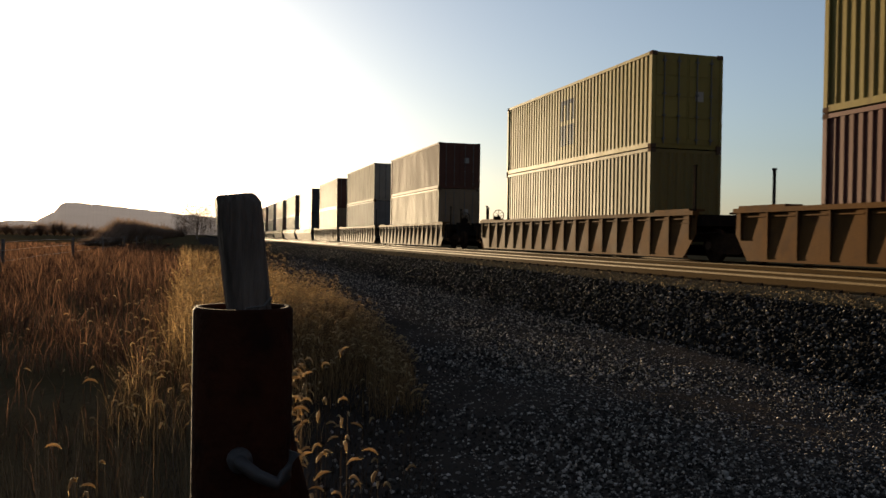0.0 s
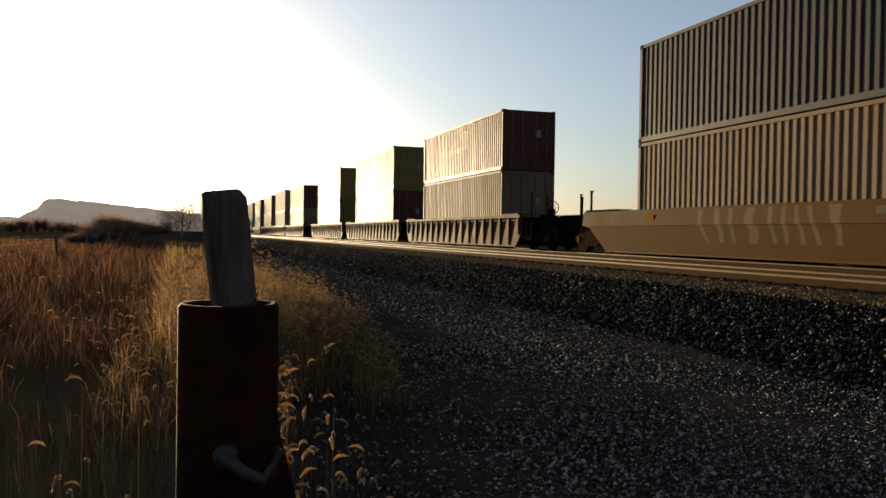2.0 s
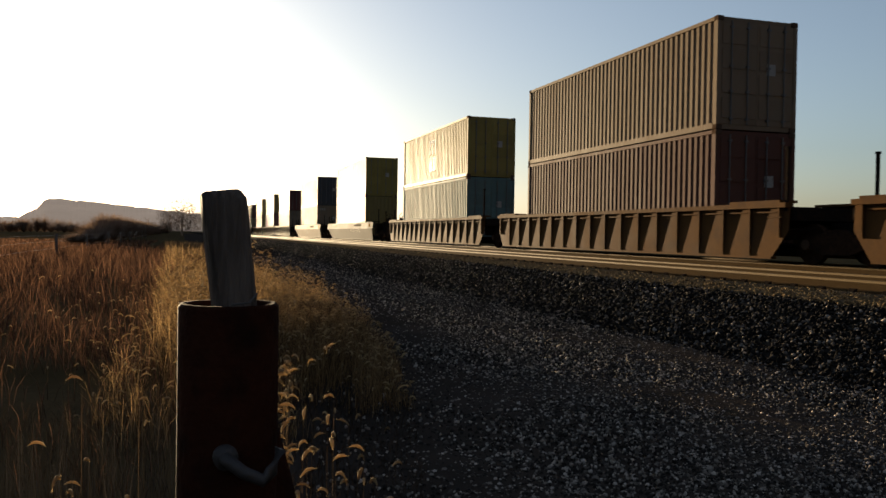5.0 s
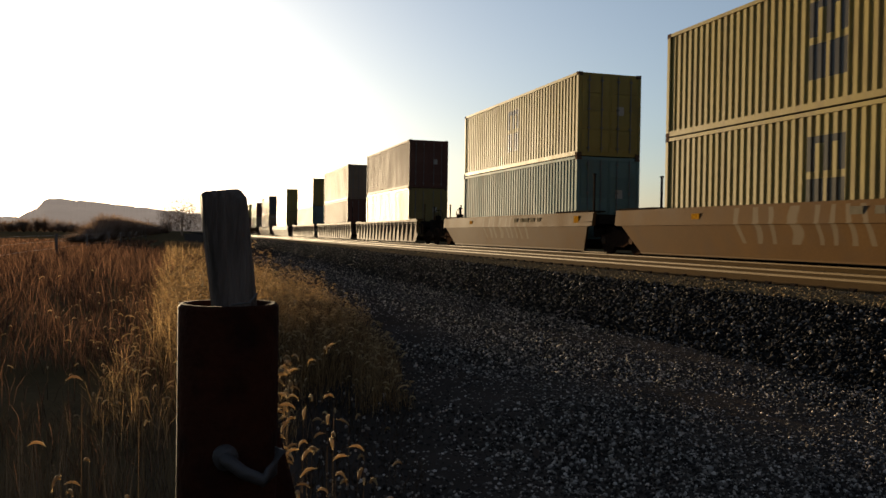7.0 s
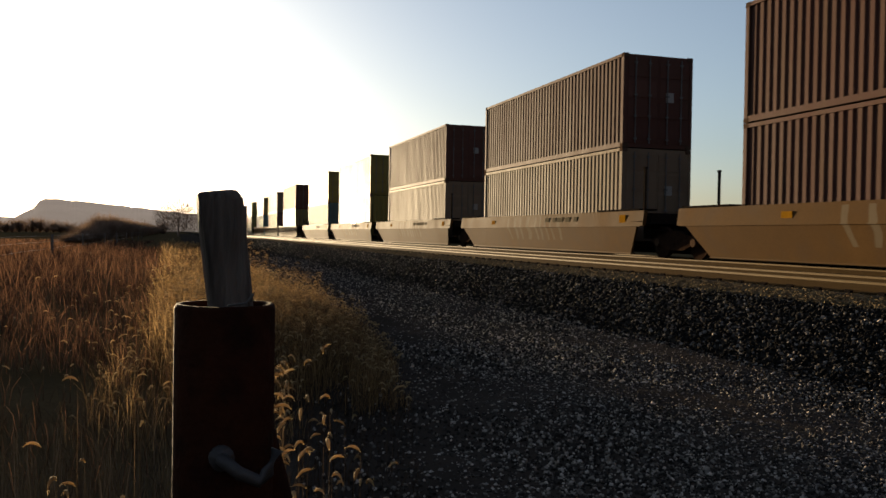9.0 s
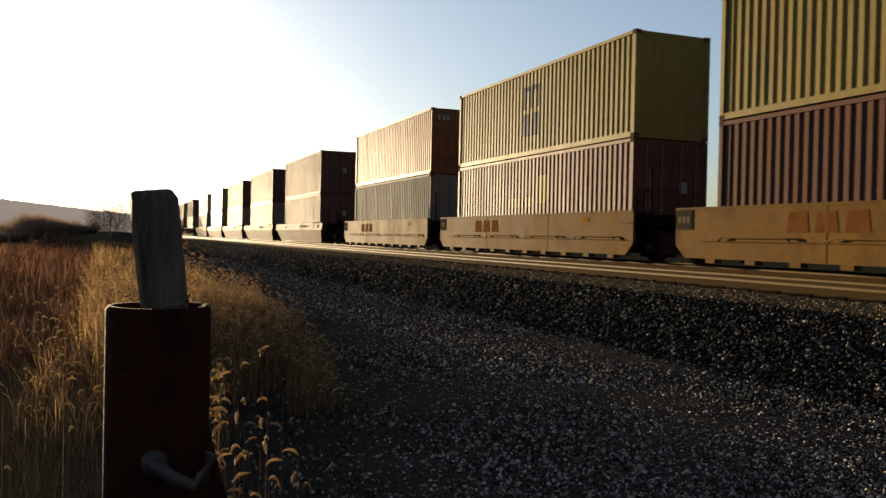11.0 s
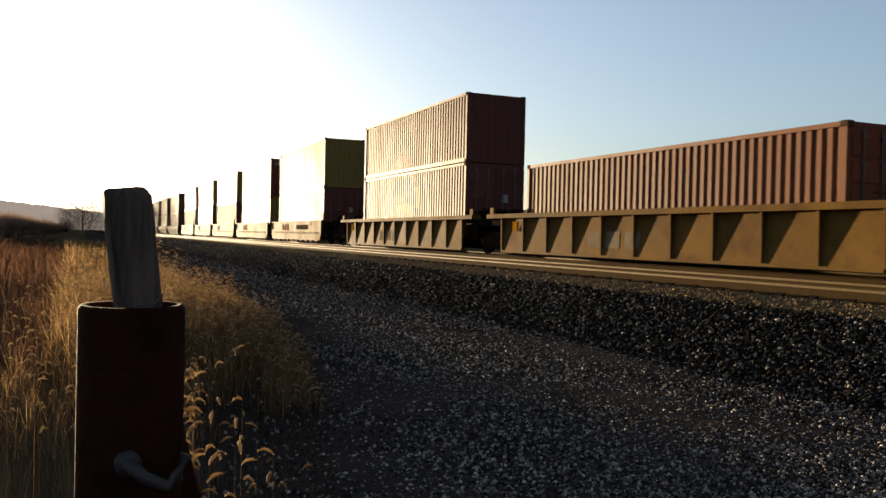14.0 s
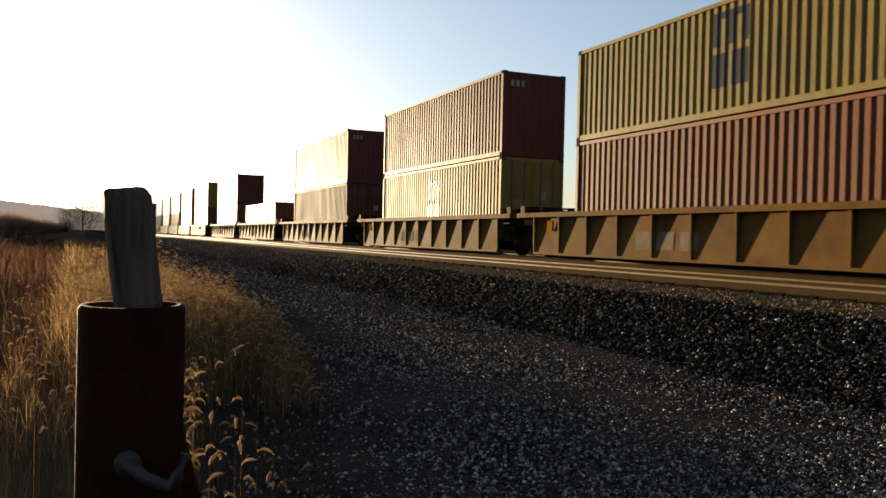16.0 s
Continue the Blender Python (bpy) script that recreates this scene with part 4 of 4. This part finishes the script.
def seed_heads(name, x, y, z, length, rng, label, radius=0.006):
    """Arching bristly heads: a bent spindle and a fringe of bristles round it."""
    n = len(x)
    a = rng.uniform(0, 2 * np.pi, n)
    droop = rng.uniform(0.8, 1.9, n)
    rings, sides = 6, 5
    pts = np.zeros((n, rings, 3))
    px, pz, py = x.copy(), z.copy(), y.copy()
    ang = np.full(n, 1.2)
    for k in range(rings):
        pts[:, k] = np.stack([px, py, pz], 1)
        ang = ang - droop / (rings - 1) * 1.5
        st = length / (rings - 1)
        px, py, pz = px + np.cos(a) * np.cos(ang) * st, py + np.sin(a) * np.cos(ang) * st, pz + np.sin(ang) * st
    prof = np.array([0.35, 0.95, 1.1, 1.0, 0.75, 0.15]) * radius
    v = np.zeros((n, rings * sides, 3))
    for k in range(rings):
        for s in range(sides):
            t = 2 * np.pi * s / sides
            rad = prof[k] * rng.uniform(0.8, 1.2, n)
            v[:, k * sides + s] = pts[:, k] + np.stack([-np.sin(a) * np.cos(t) * rad, np.cos(a) * np.cos(t) * rad, np.sin(t) * rad], 1)
    f = []
    for k in range(rings - 1):
        for s in range(sides):
            p, q = k * sides + s, k * sides + (s + 1) % sides
            f += [(p, q, q + sides), (p, q + sides, p + sides)]
    f = np.array(f)
    verts, faces = [v.reshape(-1, 3)], [(f[None] + (np.arange(n) * rings * sides)[:, None, None]).reshape(-1, 3)]
    count = n * rings * sides
    m = 22
    idx = np.repeat(np.arange(n), m)
    pos = rng.uniform(0, rings - 1.01, n * m)
    k0 = pos.astype(int)
    fr = (pos - k0)[:, None]
    root = pts[idx, k0] * (1 - fr) + pts[idx, k0 + 1] * fr
    axis = pts[idx, k0 + 1] - pts[idx, k0]
    axis /= np.linalg.norm(axis, axis=1, keepdims=True) + 1e-9
    d = rng.normal(size=(n * m, 3))
    d /= np.linalg.norm(d, axis=1, keepdims=True)
    d = d + 0.8 * axis
    tip = root + d * rng.uniform(0.008, 0.014, (n * m, 1)) * (radius / 0.006)
    sidev = np.cross(d, rng.normal(size=(n * m, 3)))
    sidev *= 0.0005 * (radius / 0.006) / (np.linalg.norm(sidev, axis=1, keepdims=True) + 1e-9)
    bv = np.stack([root - sidev, root + sidev, tip], 1).reshape(-1, 3)
    verts.append(bv)
    faces.append(count + np.arange(len(bv)).reshape(-1, 3))
    ob = big_mesh(name, np.concatenate(verts), np.concatenate(faces), M_HEAD)
    tagged(ob, label, "grass", kind="stuff")


def foxtails(name, x, y, h, length, rng, label, thick=0.0017):
    """Foxtail grass: thin stems that carry arching heads."""
    blades(name + "_stems", x, y, h, thick + 0.0002 * y, np.full(len(x), 0.0), np.random.default_rng(5), M_STEM, "thin dry stems of foxtail grass")
    seed_heads(name + "_heads", x, y, h * 0.99, length, rng, label)


def clumping(x, y, fx, fy, seed):
    return np.array([noise.noise(Vector((a * fx, b * fy, seed))) for a, b in zip(x, y)])


def weeds():
    rng = np.random.default_rng(21)
    # the tall golden clump beyond the gate post, lower towards the lane
    n = 22000
    y = 5.6 + 9.4 * rng.random(n) ** 1.2
    edge = np.interp(y, *LANE_EDGE)
    x = edge + 0.1 - (2.1 + 0.05 * y) * rng.random(n)
    c = clumping(x, y, 2.2, 1.6, 4)
    keep = (c > -0.35 + 0.35 * rng.random(n)) & (rng.random(n) < np.interp(y + 2.0 * c, [5.7, 8.2], [0.0, 1.0]))
    x, y, c, edge = x[keep], y[keep], c[keep], edge[keep]
    fall = np.interp(edge - x, [-0.1, 0.3, 0.9, 1.6, 2.8], [0.22, 0.5, 0.82, 0.95, 0.7])
    h = fall * (0.8 + 0.55 * c) * rng.uniform(0.45, 1.12, len(x)) * np.interp(y + 1.5 * c, [5.8, 8.4], [0.35, 1.0])
    blades("golden_weeds", x, y, np.maximum(h, 0.06), 0.0028 + 0.0003 * y, rng.uniform(0.15, 0.9, len(x)), rng, M_BLADE, "dry golden weeds in a tall clump by the lane")
    pick = rng.random(len(x)) < 0.19
    xh, yh, hh = x[pick], y[pick], h[pick] * 1.12 + 0.03
    foxtails("golden_foxtail", xh, yh, hh, rng.uniform(0.05, 0.085, len(xh)), rng, "bristly golden foxtail heads in the weed clump")
    # lower golden weeds on along the lane
    n = 14000
    y = 14 + 60 * rng.random(n) ** 1.5
    edge = np.interp(y, *LANE_EDGE)
    x = edge - (2.6 + 0.02 * y) * rng.random(n)
    c = clumping(x, y, 0.9, 0.5, 7)
    h = np.interp(edge - x, [0, 0.8, 2.5], [0.2, 0.55, 0.75]) * (0.8 + 0.6 * c) * rng.uniform(0.5, 1.15, n)
    blades("lane_weeds", x, y, np.maximum(h, 0.05), 0.004 + 0.0005 * y, rng.uniform(0.2, 0.9, n), rng, M_BLADE, "dry golden weeds along the lane's edge")
    # russet weeds of the field, sparser and lower near the post
    n = 36000
    y = 4.6 + 58 * rng.random(n) ** 1.7
    x = -0.1 + 0.03 * y - (2.4 + 0.33 * y) * rng.random(n)
    c = clumping(x, y, 1.3, 0.8, 11)
    keep = (c > -0.25 + 0.4 * rng.random(n)) & (rng.random(n) < np.interp(y, [4.6, 6.5, 10], [0.03, 0.18, 1.0]))
    x, y, c = x[keep], y[keep], c[keep]
    h = (0.30 + 0.30 * c + 0.1 * np.interp(y, [8, 20], [0, 1])) * rng.uniform(0.5, 1.35, len(x)) * np.interp(y, [4.6, 7, 10], [0.6, 0.9, 1.2])
    blades("russet_weeds", x, y, np.maximum(h, 0.05), 0.003 + 0.0005 * y, rng.uniform(0.2, 1.1, len(x)), rng, M_RUSSET, "russet dead weeds standing in the field")
    pick = (rng.random(len(x)) < np.interp(x, [-2.6, -1.2, -0.2], [0.01, 0.08, 0.16])) & (y < 14) & (y > 6.6)
    foxtails("field_foxtail", x[pick], y[pick], h[pick] * 1.1 + 0.08, rng.uniform(0.05, 0.08, pick.sum()), rng, "pale foxtail heads scattered through the field weeds")
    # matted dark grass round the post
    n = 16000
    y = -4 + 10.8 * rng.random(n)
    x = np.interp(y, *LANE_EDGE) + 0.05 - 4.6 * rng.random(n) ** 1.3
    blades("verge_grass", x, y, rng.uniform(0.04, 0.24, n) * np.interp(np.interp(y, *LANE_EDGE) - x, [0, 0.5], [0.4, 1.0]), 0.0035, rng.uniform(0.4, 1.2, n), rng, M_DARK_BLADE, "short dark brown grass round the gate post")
    n = 1500
    y, x = 2.2 + 2.6 * rng.random(n), 0.05 - 1.5 * rng.random(n)
    blades("dry_straw", x, y, rng.uniform(0.2, 0.62, n), 0.0019, rng.uniform(0.05, 0.5, n), rng, M_STRAW, "pale thin straw stalks beside the gate post")
    # single foxtails by the gate post, on the lane side and the field side
    n = 95
    y = 2.55 + 2.5 * rng.random(n) ** 1.2
    x = 0.21 + 0.085 * y - 0.05 + (0.16 + 0.1 * (y - 2.5)) * rng.normal(size=n) * 0.9
    x = np.maximum(x, 0.14 * y - 0.08)
    h = rng.uniform(0.30, 0.80, n) * np.interp(x / y, [0.12, 0.22, 0.3], [1.0, 0.85, 0.5])
    foxtails("lane_foxtail", x, y, h, rng.uniform(0.055, 0.088, n), rng, "arching pale foxtail heads beside the gate post")
    n = 13
    y = 2.5 + 1.9 * rng.random(n)
    x = 0.02 * y - 0.2 - 0.45 * rng.random(n)
    foxtails("post_foxtail", x, y, rng.uniform(0.35, 0.72, n), rng.uniform(0.055, 0.085, n), rng, "a few pale foxtail heads on the field side of the post")
    # low matted growth out in the field
    n = 26000
    y = 8 + 107 * rng.random(n) ** 1.5
    x = -3.0 - (6 + 0.4 * y) * rng.random(n)
    h = rng.uniform(0.08, 0.32, n)
    blades("field_grass", x, y, h, 0.010 + 0.0008 * y, rng.uniform(0.3, 0.9, n), rng, M_RUSSET, "matted brown grass of the field")


def twig_cloud(v, f, base, height, spread, count, rng, width):
    """Ascending bare twigs from one root."""
    for _ in range(count):
        a, out = rng.uniform(0, 2 * math.pi), rng.random() ** 0.6
        t0 = rng.uniform(0.0, 0.5)
        p0 = Vector((base[0] + spread * 0.5 * out * math.cos(a) * t0, base[1] + spread * 0.5 * out * math.sin(a) * t0, base[2] + height * t0))
        p1 = p0 + Vector((spread * 0.6 * out * math.cos(a) + rng.uniform(-0.3, 0.3), spread * 0.6 * out * math.sin(a), height * rng.uniform(0.25, 0.6) * (1.2 - 0.5 * out)))
        side = Vector((math.cos(a + 1.57), math.sin(a + 1.57), 0)) * width
        k = len(v)
        v += [tuple(p0 - side), tuple(p0 + side), tuple(p1)]
        f.append((k, k + 1, k + 2))


def brush():
    """A ragged bare thicket beyond the field fence, added to shade bank and lane."""
    rng = random.Random(9)
    y, count = 86.0, 0
    while y < 520:
        # height set so that the row's shadow ends at the ballast crest
        top = (1.4 + min(0.0225 * y, 2.2)) * rng.uniform(0.94, 1.05) * float(np.interp(y, [86, 112], [0.35, 1]))
        v, f = [], []
        w = 2.2 + 0.004 * y
        twig_cloud(v, f, (0, 0, -0.1), top, w, 900, rng, 0.018 + 0.00012 * y)
        ob = big_mesh("thicket_bush", v, f, M_THICKET)
        ob.location = (-8.8 + rng.uniform(-0.8, 0.8) - 0.004 * y, y, 0)
        tagged(ob, "bare brown thicket bush added beyond the field fence for shade", "bush", "bare thicket bushes")
        y += 1.5 + 0.008 * y
        count += 1


def far_trees():
    """Hedge trees in front of the hills, across the field."""
    rng = random.Random(31)
    for k in range(34):
        az = radians(13.5 - 12.5 * k / 33)
        d = rng.uniform(330, 420)
        v, f = [], []
        twig_cloud(v, f, (0, 0, -0.2), rng.uniform(3.5, 7.5), rng.uniform(7, 11), 380, rng, 0.10)
        ob = big_mesh("hedge_tree", v, f, M_THICKET)
        ob.location = (-math.sin(az) * d, math.cos(az) * d, 0)
        tagged(ob, "far bare hedge tree across the field", "tree", "hedge trees across the field")


def bare_tree(x, y, height, spread, seed):
    rng = random.Random(seed)
    root = tagged(new("bare_tree"), "bare leafless tree beside the railway line", "tree")
    trunk = Shape()
    trunk.tube([(0, 0, -0.2), (0.1, 0, height * 0.25), (0.0, 0.1, height * 0.5)], 0.22, 8, 0.12)
    for k in range(12):
        a, z = rng.uniform(0, 6.28), height * rng.uniform(0.18, 0.5)
        e = Vector((math.cos(a) * spread * 0.4, math.sin(a) * spread * 0.4, height * rng.uniform(0.2, 0.4)))
        p = Vector((0.05, 0.05, z))
        trunk.tube([p, p + e * 0.5 + Vector((0, 0, 0.2)), p + e], 0.08, 5, 0.03)
    part("trunk", trunk, M_TWIG, root)
    v, f = [], []
    for _ in range(9000):
        a, r, z = rng.uniform(0, 6.28), rng.random() ** 0.5, rng.uniform(0.1, 1.0)
        lim = math.sqrt(max(0.05, 1 - (1.6 * z - 0.55) ** 2)) * rng.uniform(0.75, 1.1)
        if rng.random() > lim * lim:
            continue
        p0 = Vector((math.cos(a) * r * lim * spread * 0.42, math.sin(a) * r * lim * spread * 0.42, z * height * 0.86))
        d = Vector((math.cos(a) * rng.random(), math.sin(a) * rng.random(), rng.uniform(0.3, 1.0))).normalized() * rng.uniform(0.6, 1.7)
        s = Vector((rng.uniform(-1, 1), rng.uniform(-1, 1), 0)).normalized() * 0.035
        k = len(v)
        v += [tuple(p0 - s), tuple(p0 + s), tuple(p0 + d)]
        f.append((k, k + 1, k + 2))
    me = big_mesh("crown", v, f, M_TWIG)
    me.parent = root
    root.location = (x, y, -0.1)


def hills():
    """Wooded ridges on the horizon."""
    far = [(-60, 0.5), (-30, 0.55), (-12, 0.7), (-6, 0.85), (-3, 1.0), (-1, 1.12), (0.85, 1.28), (2.5, 1.46), (4.26, 1.62), (6, 1.78), (7.0, 1.84), (7.9, 1.88), (8.25, 1.72), (8.6, 1.25), (9.6, 0.7), (13, 0.6), (30, 0.7), (60, 0.5)]
    az = np.arange(-60, 60, 0.05)
    el = np.interp(az, [a for a, _ in far], [e for _, e in far])
    D = 4300.0
    v, f = [], []
    for i, (a, e) in enumerate(zip(az, el)):
        r = radians(float(a))
        bump = 0.07 * noise.noise(Vector((a * 1.6, 0, 0))) + 0.05 * noise.noise(Vector((a * 6.0, 5, 0))) + 0.03 * noise.noise(Vector((a * 17.0, 9, 0)))
        z = 1.4 + D * math.tan(radians(float(e) + bump))
        v += [(-math.sin(r) * (D - 900), math.cos(r) * (D - 900), -2.0), (-math.sin(r) * (D - 400), math.cos(r) * (D - 400), z * 0.5), (-math.sin(r) * D, math.cos(r) * D, z), (-math.sin(r) * (D + 500), math.cos(r) * (D + 500), -2.0)]
    for i in range(len(az) - 1):
        for k in range(3):
            f.append((4 * i + k, 4 * i + 4 + k, 4 * i + 5 + k, 4 * i + 1 + k))
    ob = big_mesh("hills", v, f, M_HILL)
    tagged(ob, "wooded hills on the horizon with a faint glow as haze", "hills", kind="structure")


def unseen_sky_blocker():
    """An unseen slope added behind the viewer, dimming sky light on the container ends."""
    az = np.arange(70, 290.1, 1.0)
    v, f = [], []
    for a in az:
        r = radians(float(a))
        top = float(np.interp(a, [70, 110, 250, 290], [15, 105, 105, 15])) * (1 + 0.12 * noise.noise(Vector((a * 0.12, 3, 0))) + 0.05 * noise.noise(Vector((a * 0.9, 7, 0))))
        v += [(-math.sin(r) * d, math.cos(r) * d, z) for d, z in ((420, -2.0), (560, top * 0.7), (640, top), (900, -2.0))]
    for i in range(len(az) - 1):
        for k in range(3):
            f.append((4 * i + k, 4 * i + 4 + k, 4 * i + 5 + k, 4 * i + 1 + k))
    ob = big_mesh("unseen_sky_blocker", v, f, M_SKY_BLOCKER)
    tagged(ob, "unseen dark slope added behind the viewer to block sky light", "hills", kind="structure")


ground_sheet()
lane()
ballast_bed()
train()
corner_post()
field_fence()
weeds()
brush()
bare_tree(-0.3, 250, 13.5, 16, 1)
far_trees()
hills()
unseen_sky_blocker()
track("near_track", NEAR_TRACK, "empty track with rusty rails on concrete ties")
track("far_track", FAR_TRACK, "track with rusty rails carrying the train")
all_stones()


def motions():
    for thing, s, z in MOVING:
        walk(thing, [(t, pose(TRAIN_X, s + offset(t), z)) for t in (0.0, 4.0, 8.0, 12.0, 16.0)])


motions()
